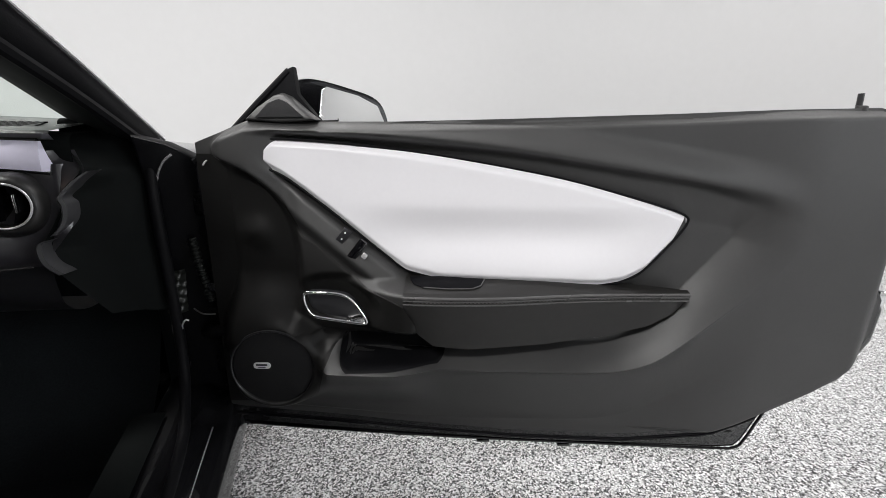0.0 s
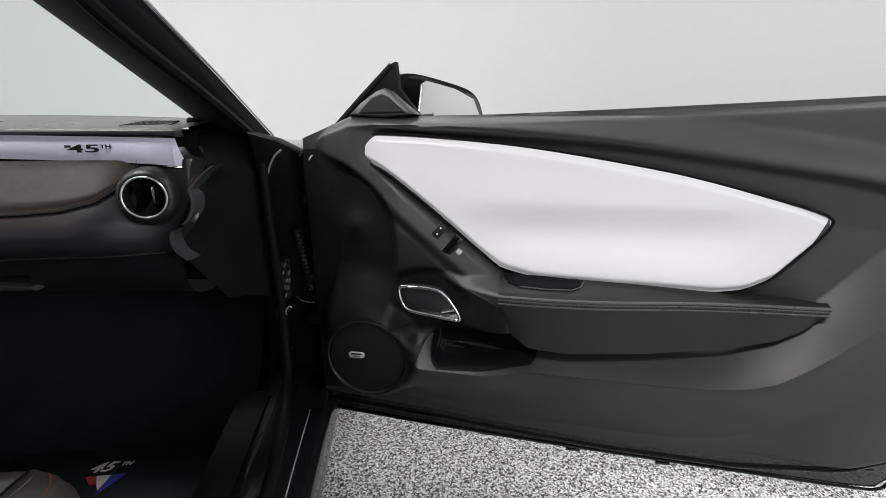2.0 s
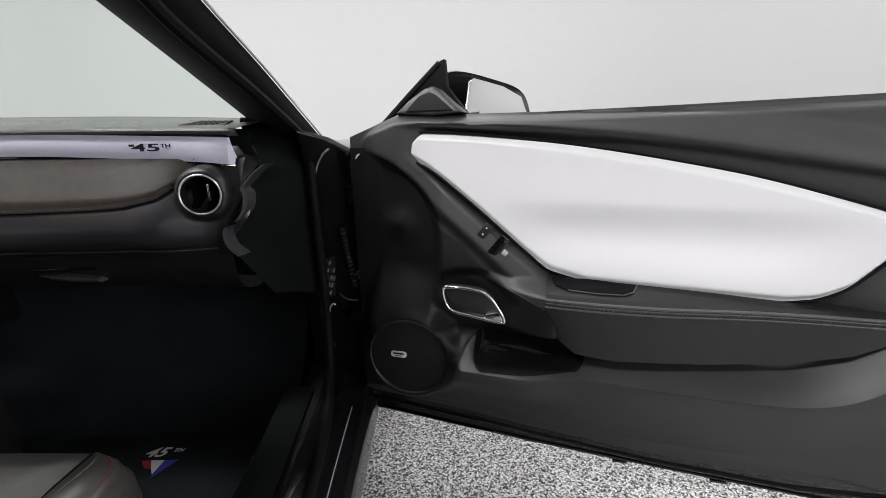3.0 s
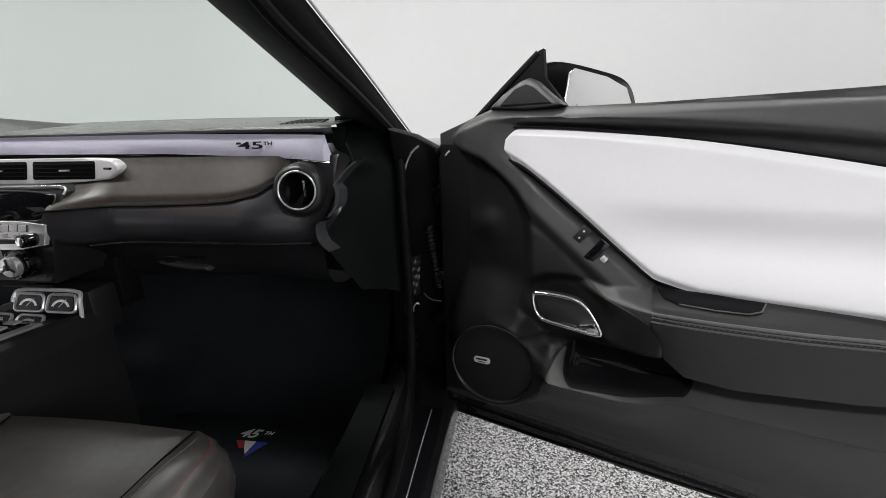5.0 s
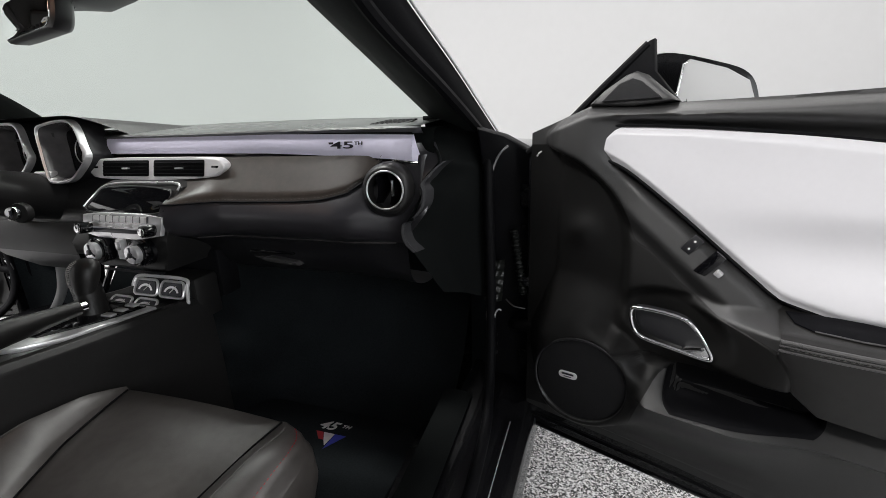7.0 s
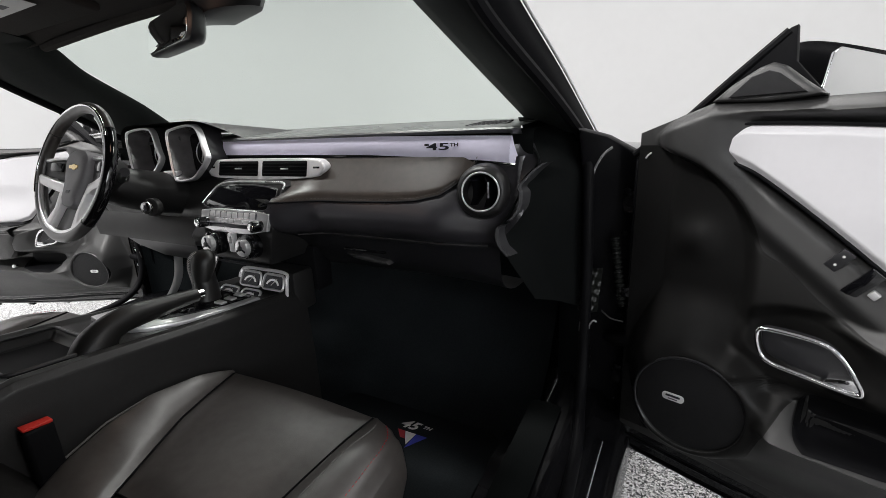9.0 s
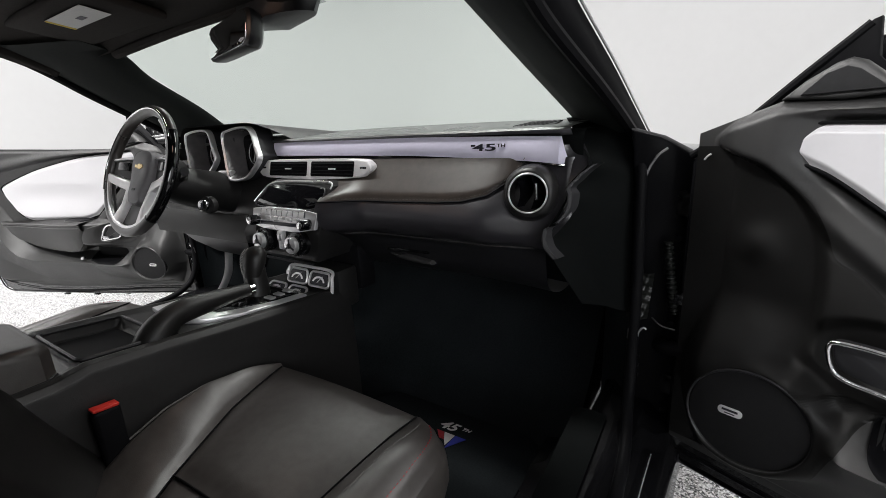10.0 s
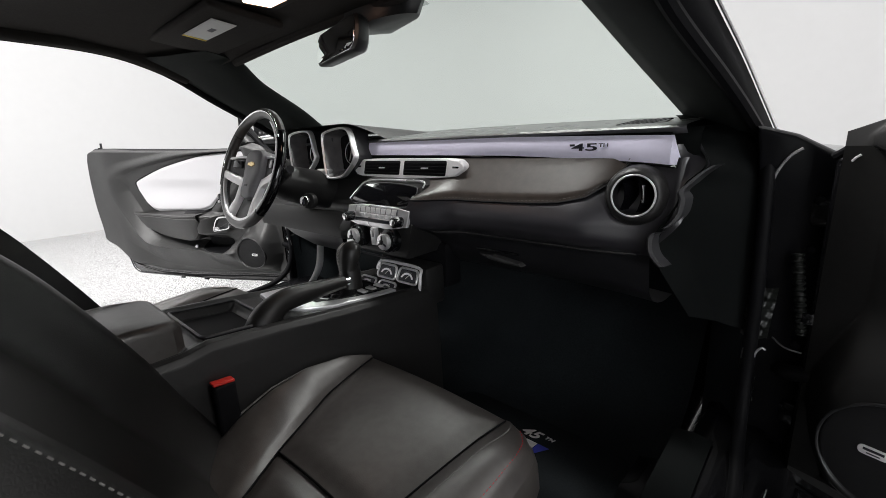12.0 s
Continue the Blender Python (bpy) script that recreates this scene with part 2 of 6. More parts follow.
def block(cx, cy, cz, sx, sy, sz, bevel=0.004, segs=2, turn=None, bm=None):
    """A box with rounded edges."""
    own = bmesh.new()
    bmesh.ops.create_cube(own, size=1)
    bmesh.ops.scale(own, vec=(sx, sy, sz), verts=own.verts[:])
    if bevel:
        bmesh.ops.bevel(own, geom=own.edges[:], offset=bevel, segments=segs, affect="EDGES", profile=0.5)
    if turn is not None:
        bmesh.ops.transform(own, matrix=turn, verts=own.verts[:])
    bmesh.ops.translate(own, vec=(cx, cy, cz), verts=own.verts[:])
    if bm is None:
        return own
    me = bpy.data.meshes.new("tmp")
    own.to_mesh(me)
    own.free()
    bm.from_mesh(me)
    bpy.data.meshes.remove(me)
    return bm


def slab(outline, place, thick, bevel=0.003, segs=2):
    """A flat plate from an outline of (a, b) pairs; place(a, b, d) gives its points, d from 0 to thick."""
    bm = bmesh.new()
    f = bm.faces.new([bm.verts.new(place(a, b, thick)) for a, b in outline])
    g = bmesh.ops.extrude_face_region(bm, geom=[f])
    low = [v for v in g["geom"] if isinstance(v, bmesh.types.BMVert)]
    for v, (a, b) in zip(low, outline):
        v.co = Vector(place(a, b, 0))
    low_set = set(low)
    top_edges = [e for e in bm.edges if not (e.verts[0] in low_set or e.verts[1] in low_set)]
    if bevel:
        bmesh.ops.bevel(bm, geom=top_edges, offset=bevel, segments=segs, affect="EDGES", profile=0.5)
    return outward(bm)


def disc(c, axis, r, depth, n=32, bevel=0.0):
    """A round plate or knob at c, its face along axis."""
    own = bmesh.new()
    bmesh.ops.create_cone(own, cap_ends=True, segments=n, radius1=r, radius2=r, depth=depth)
    if bevel:
        top = [e for e in own.edges if all(v.co.z > 0 for v in e.verts)]
        bmesh.ops.bevel(own, geom=top, offset=bevel, segments=2, affect="EDGES", profile=0.5)
    q = Vector((0, 0, 1)).rotation_difference(Vector(axis)).to_matrix().to_4x4()
    bmesh.ops.transform(own, matrix=Matrix.Translation(Vector(c)) @ q, verts=own.verts[:])
    return own


def ring(c, axis, r, t, n=48, m=8):
    q = Vector((0, 0, 1)).rotation_difference(Vector(axis)).to_matrix()
    return tube([Vector(c) + q @ Vector((math.cos(2 * math.pi * i / n) * r, math.sin(2 * math.pi * i / n) * r, 0)) for i in range(n)], t, m, closed=True)


def rounded(w, h, r, n=5):
    """Outline of a rounded rectangle about 0, 0."""
    out = []
    for cx, cy, a0 in ((w / 2 - r, h / 2 - r, 0), (-w / 2 + r, h / 2 - r, 90), (-w / 2 + r, -h / 2 + r, 180), (w / 2 - r, -h / 2 + r, 270)):
        for i in range(n + 1):
            a = radians(a0 + 90 * i / n)
            out.append((cx + r * math.cos(a), cy + r * math.sin(a)))
    return out


def stitches(path, mat, parent, r=0.0007, label="", mirror=False, name="stitching"):
    """A row of short threads along a path, joined into one part."""
    bm = bmesh.new()
    path = [Vector(p) for p in path]
    for i in range(0, len(path) - 1, 2):
        tube([path[i], path[i].lerp(path[i + 1], 0.5), path[i + 1]], r, 5, bm=bm)
    return part(name, bm, mat, parent, label, mirror=mirror)


def resample(path, step):
    path = [Vector(p) for p in path]
    out, left = [path[0]], step
    for a, b in zip(path, path[1:]):
        d = (b - a).length
        s = left
        while s <= d:
            out.append(a.lerp(b, s / d))
            s += step
        left = s - d
    return out


def lettering(text, size, m, mat, parent, name, shear=0.0, depth=0.0006, width=1.0):
    cu = bpy.data.curves.new("tmp_text", "FONT")
    cu.body, cu.size, cu.extrude, cu.shear, cu.align_x, cu.align_y = text, size, depth, shear, "CENTER", "CENTER"
    cu.offset = 0.018 * size
    tmp = new("tmp_text", cu)
    me = bpy.data.meshes.new_from_object(tmp.evaluated_get(bpy.context.evaluated_depsgraph_get()))
    bpy.data.objects.remove(tmp)
    bpy.data.curves.remove(cu)
    me.transform(Matrix.Diagonal((width, 1, 1, 1)))
    me.name = name
    me.materials.clear()
    me.materials.append(mat)
    ob = new(name, me)
    if parent is not None:
        ob.parent = parent
    ob.matrix_local = m
    return ob


# ---------------------------------------------------------------- the studio
x0, x1, y0, y1, RH = ROOM



def studio_wall():
    """One wall round the room, with wide rounded corners."""
    inner = [(a + (x0 + x1) / 2, b + (y0 + y1) / 2) for a, b in rounded(x1 - x0, y1 - y0, 2.6, 14)]
    outer = [(a + (x0 + x1) / 2, b + (y0 + y1) / 2) for a, b in rounded(x1 - x0 + 0.4, y1 - y0 + 0.4, 2.8, 14)]
    rows = [[Vector((a, b, z)) for a, b in ring_] for ring_, z in ((inner, 0.0), (inner, RH), (outer, RH), (outer, 0.0))]
    return outward(loft(rows + [rows[0]], closed=True))


tagged(part("wall", studio_wall(), WALLPAINT), "plain pale grey painted studio wall with rounded corners", "wall", kind="structure")
tagged(part("floor", block((x0 + x1) / 2, (y0 + y1) / 2, -0.05, x1 - x0 + 0.6, y1 - y0 + 0.6, 0.1, 0), FLOOR), "grey epoxy floor with black and white flakes", "floor", kind="structure")
tagged(part("ceiling", block((x0 + x1) / 2, (y0 + y1) / 2, RH + 0.05, x1 - x0 + 0.4, y1 - y0 + 0.4, 0.1, 0), CEILPAINT), "mid grey painted studio ceiling", "ceiling", kind="structure")

for px, py, _ in LAMPS:
    lamp = thing("ceiling_light", pose(px, py, RH), "long flat lit ceiling light panel in white frame", "ceiling light", "studio ceiling lights")
    part("frame", block(0, 0, -0.03, 1.7, 0.6, 0.06, 0.008), LAMPFRAME, lamp)
    part("diffuser", block(0, 0, -0.064, 1.6, 0.5, 0.012, 0.003), TUBE, lamp, "lit white diffuser")

# frame and glowing pane of the added window, out of view
win = thing("window_1", pose(x1 - 0.05, WIN_Y, WIN_Z), "unseen white-framed window, added to brighten the cabin", "window", kind="structure")
part("window_pane", block(0, 0, 0, 0.02, WIN_W, WIN_H, 0), FILLPANE, win, "glowing pane of the added window")
for s in (-1, 1):
    part("window_frame", block(0, s * (WIN_W / 2 + 0.04), 0, 0.08, 0.08, WIN_H + 0.16, 0.006), LAMPFRAME, win)
    part("window_frame", block(0, 0, s * (WIN_H / 2 + 0.04), 0.08, WIN_W, 0.08, 0.006), LAMPFRAME, win)

# ---------------------------------------------------------------- car doors
car = thing("car", pose(0, 0, 0), "black two-door coupe with both doors wide open", "car")
body = car
HINGE_X, HINGE_Y, SWING = 0.875, 0.935, 15.73
TOP = [(-0.02, 0.905), (0.03, 0.925), (0.088, 0.948), (0.17, 0.946), (0.357, 0.949), (0.566, 0.957), (0.881, 0.971), (1.091, 0.982), (1.268, 0.988), (1.30, 0.980), (1.318, 0.93), (1.328, 0.85), (1.345, 0.72), (1.362, 0.64), (1.388, 0.598)]
LOW = [(-0.02, 0.335), (0.009, 0.330), (0.221, 0.310), (0.348, 0.294), (0.606, 0.270), (0.867, 0.259), (1.061, 0.274), (1.17, 0.325), (1.21, 0.345), (1.262, 0.372), (1.316, 0.407), (1.36, 0.455), (1.388, 0.52)]
CREASE = [(0.10, 0.938), (0.212, 0.932), (0.357, 0.924), (0.569, 0.905), (0.787, 0.874), (1.012, 0.839), (1.11, 0.818), (1.15, 0.80), (1.17, 0.775)]
RIDGE = [(0.15, 0.474), (0.287, 0.470), (0.448, 0.464), (0.609, 0.459), (0.775, 0.459), (0.857, 0.473), (0.915, 0.502), (1.007, 0.573), (1.11, 0.66), (1.15, 0.72), (1.17, 0.775)]
INSERT = [(0.100, 0.873), (0.112, 0.905), (0.130, 0.915), (0.234, 0.911), (0.358, 0.900), (0.463, 0.886), (0.569, 0.869), (0.677, 0.849), (0.789, 0.822), (0.880, 0.797), (0.922, 0.781), (0.926, 0.764), (0.903, 0.727), (0.855, 0.668), (0.813, 0.645), (0.767, 0.638), (0.582, 0.643), (0.445, 0.648), (0.377, 0.665), (0.333, 0.697), (0.247, 0.770), (0.186, 0.819), (0.146, 0.848)]

CREASE = [(p.x, p.z) for p in bez([(a, 0, b) for a, b in CREASE], 6)]
RIDGE = [(p.x, p.z) for p in bez([(a, 0, b) for a, b in RIDGE], 6)]

ARM_LIP = [(0, 0.643), (0.35, 0.633), (0.70, 0.629), (1.0, 0.629)]
ARM_LOW = [(0, 0.60), (0.04, 0.555), (0.10, 0.526), (0.22, 0.515), (0.5, 0.514), (0.72, 0.524), (0.88, 0.548), (0.96, 0.575), (1.0, 0.606)]
HOLLOW = [(p.x, p.z) for p in bez([(0.50, 0, 0.150), (0.58, 0, 0.166), (0.66, 0, 0.172), (0.72, 0, 0.169), (0.765, 0, 0.158), (0.80, 0, 0.140), (0.83, 0, 0.114), (0.855, 0, 0.085), (0.870, 0, 0.055), (0.885, 0, 0.02)], 4)]


FRONT_EDGE = [(p.z, p.x) for p in bez([(0.02, 0, 0.345), (0.08, 0, 0.356), (0.15, 0, 0.372), (0.19, 0, 0.400), (0.205, 0, 0.440), (0.212, 0, 0.464), (0.222, 0, 0.490), (0.240, 0, 0.518), (0.30, 0, 0.534), (0.415, 0, 0.545), (0.412, 0, 0.565), (0.395, 0, 0.605), (0.355, 0, 0.626), (0.290, 0, 0.644), (0.246, 0, 0.672), (0.204, 0, 0.712), (0.172, 0, 0.732), (0.160, 0, 0.765), (0.142, 0, 0.800), (0.116, 0, 0.830), (0.087, 0, 0.855), (0.057, 0, 0.870), (0.02, 0, 0.885)], 4)]


def rounded_box(du, dz, hu, hz, r):
    """Signed distance to a rounded rectangle about 0, 0."""
    qu, qz = abs(du) - hu + r, abs(dz) - hz + r
    return math.hypot(max(qu, 0.0), max(qz, 0.0)) + min(max(qu, qz), 0.0) - r


def panel_out(u, z):
    """How far the door's lining stands out towards the cabin at (u, z)."""
    c = 0.050 - 0.012 * smooth(1.0, 1.35, u)
    zc, zr = lerp_table(CREASE, u), lerp_table(RIDGE, u)
    fade = 1 - smooth(0.84, 1.12, u)
    if u < 1.17:
        # shelf that climbs from the ridge up to the recess of the insert
        ramp = min(1.0, max(0.0, (z - zr) / (0.046 + 0.12 * smooth(0.80, 1.10, u))))
        edge = 0.018 + 0.02 * smooth(0.9, 1.15, u)
        inside = (0.5 * smooth(0.0, edge, zc - z) + 0.5 * min(1.0, max(0.0, (zc - z) / 0.10))) * ramp
        c -= 0.044 * inside * (1 - smooth(1.02, 1.17, u)) * smooth(0.08, 0.16, u)
        # swell that carries the ridge, and the face that falls back below it
        swell = 0.024 * smooth(0.10, 0.25, u) * fade
        if z > zr:
            c += swell * (1 - ramp)
        else:
            c += swell - (swell + 0.040 * fade) * min(1.0, (zr - z) / 0.16) ** 0.75
    # mass that carries the loudspeaker, latch and switches
    front = (1 - smooth(0.33, 0.46, u)) * smooth(0.33, 0.44, z) * (1 - smooth(0.66, 0.86, z + 0.35 * (u - 0.1)))
    c += 0.034 * front
    d = math.hypot(u - 0.109, z - 0.468)
    c += (0.080 - c) * (1 - smooth(0.084, 0.118, d)) - 0.008 * (1 - smooth(0.078, 0.083, d))
    # band of switches along the lower front edge of the insert
    t = (u - 0.12) / 0.26
    if -0.2 < t < 1.4:
        zi = 0.862 - 0.215 * t
        band = zi - z
        c += 0.026 * smooth(-0.01, 0.01, band) * (1 - smooth(0.045, 0.085, band)) * smooth(-0.1, 0.25, t) * (1 - smooth(1.0, 1.35, t))
    # swelling into which the armrest runs
    rise = smooth(0.525, 0.565, z) * (1 - smooth(0.635, 0.655, z)) * (1 - smooth(0.39, 0.44, u))
    c += max(0.0, 0.058 + 0.048 * smooth(0.25, 0.385, u) - c) * rise * smooth(0.20, 0.30, u)
    # round hollow ahead of the switches, with a crisp lip
    lip = lerp_table(HOLLOW, z)
    low_end = smooth(0.52, 0.66, z)
    hollow = (1 - smooth(lip - 0.020, lip + 0.004, u)) * low_end * (1 - smooth(0.868, 0.892, z))
    c += (0.014 + 0.010 * math.exp(-((u - 0.085) ** 2 + (z - 0.736) ** 2) / 0.0008) - c) * hollow
    # hollow for the latch handle
    h = math.hypot((u - 0.245) / 1.55, (z - 0.607) * 1.15 + 0.15 * (u - 0.245))
    c -= 0.018 * (1 - smooth(0.035, 0.062, h))
    # little rest between the loudspeaker and the pocket
    c += 0.011 * math.exp(-(((u - 0.226) / 0.022) ** 2 + ((z - 0.508) / 0.016) ** 2))
    # map pocket
    pk = rounded_box(u - 0.350, z - 0.507, 0.104, 0.028, 0.024)
    c += (0.012 - c) * (1 - smooth(-0.008, 0.003, pk))
    # rolled upper and outer edges
    top, low = lerp_table(TOP, u), lerp_table(LOW, u)
    c -= 0.022 * smooth(0.0, 0.06, z - zc) * smooth(0.10, 0.2, u) * (1 - smooth(0.90, 1.17, u))
    c -= 0.036 * (1 - smooth(0.0, 0.022, top - z)) ** 1.5 + 0.018 * (1 - smooth(0.0, 0.02, z - low))
    c -= 0.030 * smooth(1.33, 1.388, u) + 0.075 * (1 - smooth(-0.02, 0.055, u)) ** 1.6
    return max(c, 0.010)


def shallower(v):
    """The left-hand door sits a little lower at the belt and ends higher at the sill."""
    u, z = v.x, v.z
    belt = lerp_table([(0.05, 0.0), (0.2, 0.024), (0.7, 0.029), (1.3, 0.037)], u)
    z -= belt * smooth(0.895 - 0.06 * smooth(0.3, 1.1, u), lerp_table(TOP, u) if u < 1.30 else 0.98, v.z)
    z += (0.066 + 0.042 * smooth(1.08, 1.25, u)) * (1 - smooth(0.26, 0.52, v.z))
    u -= 0.030 * smooth(1.25, 1.40, u) * (1 - smooth(0.50, 0.66, v.z))
    return Vector((u, v.y, z))


def build_door(side):
    """One open coupe door; side 1: the right-hand one, -1: the left-hand one."""
    mir = side < 0
    home = []

    def P(name, bm, mat, parent=None, label="", sharp=38):
        if mir and "mirror" not in name and "foot" not in name:
            for v in bm.verts:
                v.co = shallower(v.co)
        return part(name, bm, mat, home[0] if home else car, label, mirror=mir, sharp=sharp)

    def at(u, z, c):
        return Vector((u, -c, z))

    def lining(a, b):
        u = -0.02 + 1.408 * a
        low, top = lerp_table(LOW, u), lerp_table(TOP, u)
        k = min(0.75, max(0.1, (lerp_table(RIDGE, u) - low) / (top - low)))
        z = low + (top - low) * (k * b / 0.3 if b < 0.3 else k + (1 - k) * (b - 0.3) / 0.7)
        return at(u, z, panel_out(u, z))

    skin = surface(lining, 260, 220)
    hidden = [f for f in skin.faces if all(v.co.x < lerp_table(FRONT_EDGE, v.co.z) - 0.012 and 0.36 < v.co.z < 0.872 for v in f.verts)]
    bmesh.ops.delete(skin, geom=hidden, context="FACES")
    d = panel = P("door", skin, PANEL, label="wide open coupe door with dark grey lining", sharp=60)
    d.matrix_local = pose(side * HINGE_X, HINGE_Y, 0, 0, 0, -side * SWING)
    home.append(d)

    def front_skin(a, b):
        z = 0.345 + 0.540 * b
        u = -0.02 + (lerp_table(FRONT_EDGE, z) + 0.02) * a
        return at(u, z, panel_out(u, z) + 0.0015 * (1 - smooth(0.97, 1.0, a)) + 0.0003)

    # right door's front zone darkened in colour for shade; left keeps the vinyl
    P("front_moulding", surface(front_skin, 130, 200), PANEL if mir else DEEPBLACK, d, "" if mir else "front of the door lining, darkened to stand for shade", sharp=60)

    # painted shell behind the lining
    shell_out = [(-0.03, 0.86), (-0.03, 0.285), (0.206, 0.264), (0.479, 0.244), (0.898, 0.222), (1.10, 0.213), (1.150, 0.216), (1.168, 0.240), (1.19, 0.297), (1.203, 0.320), (1.262, 0.357), (1.318, 0.394), (1.372, 0.44), (1.402, 0.50), (1.405, 0.575), (1.39, 0.60), (1.378, 0.605), (1.376, 0.72), (1.372, 0.84), (1.352, 0.955), (1.30, 0.962), (1.091, 0.958), (0.6, 0.935), (0.17, 0.925), (0.02, 0.90)]
    P("door_shell", slab(shell_out, lambda a, b, k: (a, -0.008 + 0.13 - k, b), 0.13, 0.012, 3), PAINT, label="glossy black painted door shell")
    P("lower_flange", tube([at(u, lerp_table(LOW, u) - 0.020, 0.006) for u in np.linspace(0.0, 1.14, 40)], 0.006, 8), RUBBER, label="black rubber door seal")
    hem = [(u, z) for u, z in shell_out[1:12]]
    P("shell_hem", tube(bez([at(u, z + 0.004, 0.009) for u, z in hem], 6), 0.0032, 8), GLOSS, label="glossy folded door edge")
    P("lower_seal_lip", tube([at(u, lerp_table(LOW, u) - 0.004, 0.030) for u in np.linspace(0.0, 1.16, 40)], 0.0035, 8), GLOSS)

    # white padded insert with piped edge
    loop = bez([(u, 0, z) for u, z in INSERT], 5, closed=True)
    upper = [(u, z) for u, z in INSERT[0:11]]
    lower = sorted([(u, z) for u, z in INSERT[10:] + INSERT[:1]])

    def pad_at(a, b):
        u = 0.1005 + 0.8255 * (0.5 - 0.5 * math.cos(math.pi * a))
        lo, hi = lerp_table(lower, u), lerp_table(upper, u)
        z = lo + (hi - lo) * b
        edge = min(hi - z, z - lo, (u - 0.100) * 1.2, (0.9262 - u) * 1.2)
        c = 0.0275 + 0.0085 * smooth(0.0, 0.014, edge)
        mid = smooth(0.22, 0.45, u) * (1 - smooth(0.70, 0.92, u))
        c += mid * (0.0120 * smooth(0.752, 0.655, z) - 0.0050 * smooth(0.80, 0.752, z) + 0.004 * smooth(0.72, 0.80, z))
        return at(u, z, c)

    P("padded_insert", surface(pad_at, 110, 60), WHITE, panel, "white leatherette padded insert", sharp=60)
    P("insert_edge", tube([at(p.x, p.z, 0.0300) for p in loop], 0.0024, 8, closed=True), RUBBER, panel)

    # armrest
    def arm(a, b):
        u = 0.375 + 0.567 * a
        front = 0.122 - 0.050 * smooth(0.0, 0.8, a) - 0.012 * a
        ztop = 0.650 - 0.030 * a ** 2.2
        zlip = lerp_table(ARM_LIP, a)
        zlow = lerp_table(ARM_LOW, a)
        back = 0.020
        prof = [(back, ztop + 0.004), (back + (front - back) * 0.5, ztop - 0.002), (front - 0.014, zlip + 0.004), (front - 0.003, zlip), (front, zlip - 0.005), (front - 0.004, zlip - 0.010), (front - 0.003, zlip - 0.017), (front - 0.008, zlow + (zlip - zlow) * 0.45), (front - 0.020 * (1 - a * 0.4), zlow + 0.006), (front - 0.034 * (1 - a * 0.4), zlow), (back - 0.01, zlow + 0.006)]
        k = b * (len(prof) - 1)
        i = min(int(k), len(prof) - 2)
        f = k - i
        c0, z0 = prof[i]
        c1, z1 = prof[i + 1]
        return at(u, z0 + (z1 - z0) * f, c0 + (c1 - c0) * f)

    rest = P("armrest", outward(surface(arm, 60, 40)), ARMSKIN, d, "black leather armrest with twin piping", sharp=40)
    for k, r in ((3.4, 0.0030), (4.6, 0.0016), (5.8, 0.0017)):
        P("armrest_piping", tube([arm(a, k / 10) + Vector((0, -0.0003, 0)) for a in np.linspace(0.0, 1.0, 50)], r, 8), PIPING, rest, "dark glossy piping")
    seam = resample([arm(a, 5.2 / 10) + Vector((0, -0.0006, 0)) for a in np.linspace(0.02, 0.985, 60)], 0.0038)
    stitches(seam, DARKTHREAD, d, 0.0005, "grey thread stitching", mirror=mir)
    def arm_top(u, c):
        """Height of the armrest's upper face."""
        a = (u - 0.375) / 0.567
        front = 0.122 - 0.050 * smooth(0.0, 0.8, a) - 0.012 * a
        ztop, mid = 0.650 - 0.030 * a ** 2.2, 0.020 + (front - 0.020) * 0.5
        if c < mid:
            return ztop + 0.004 - 0.006 * (c - 0.020) / (mid - 0.020)
        return ztop - 0.002 + (lerp_table(ARM_LIP, a) + 0.006 - ztop) * (c - mid) / (front - 0.014 - mid)

    cup = [(0.383, 0.040), (0.392, 0.070), (0.412, 0.086), (0.460, 0.088), (0.505, 0.082), (0.522, 0.070), (0.532, 0.044), (0.45, 0.036)]
    P("pull_cup", slab(cup, lambda a, b, k: (a, -b, arm_top(a, b) + 0.0005 + k), 0.002, 0.0008), JAMB, rest, "dark finger cup in the armrest")
    P("cup_edge", tube([(u, -c, arm_top(u, c) + 0.002) for u, c in cup[2:7]], 0.0013, 6), PIPING, rest)

    # latch handle
    bezel = bez([at(u, z, 0.094 - 0.02 * (u - 0.24)) for u, z in ((0.188, 0.634), (0.204, 0.640), (0.255, 0.636), (0.278, 0.622), (0.296, 0.596), (0.303, 0.580), (0.294, 0.576), (0.250, 0.583), (0.208, 0.591), (0.193, 0.606))], 6, closed=True)
    grip = P("handle_bezel", tube(bezel, 0.0034, 10, closed=True), CHROME, d, "chrome latch handle surround")
    P("latch_lever", slab([(p.x * 1.0, p.z) for p in bezel], lambda a, b, k: (0.243 + (a - 0.243) * 0.94, -0.070 - k, 0.607 + (b - 0.607) * 0.90), 0.012, 0.004), SMOOTH, grip, "black latch lever")
    P("bezel_foot", slab([(0.268, 0.590), (0.296, 0.596), (0.303, 0.580), (0.292, 0.5765), (0.262, 0.581)], lambda a, b, k: (a, -0.080 - k, b), 0.014, 0.004), CHROME, grip)

    # loudspeaker
    spk = P("speaker_rim", ring(at(0.109, 0.468, 0.0785), (0, -1, 0), 0.083, 0.0022), SMOOTH, d, "black round speaker rim")
    P("speaker_grille", disc(at(0.109, 0.468, 0.070), (0, -1, 0), 0.081, 0.014, 48, 0.004), CLOTH, spk, "black speaker cloth")
    badge = slab([(a * 1.0 + 0.088, b + 0.474) for a, b in rounded(0.034, 0.0135, 0.0062)], lambda a, b, k: (a, -0.0765 - k, b), 0.003, 0.0008)
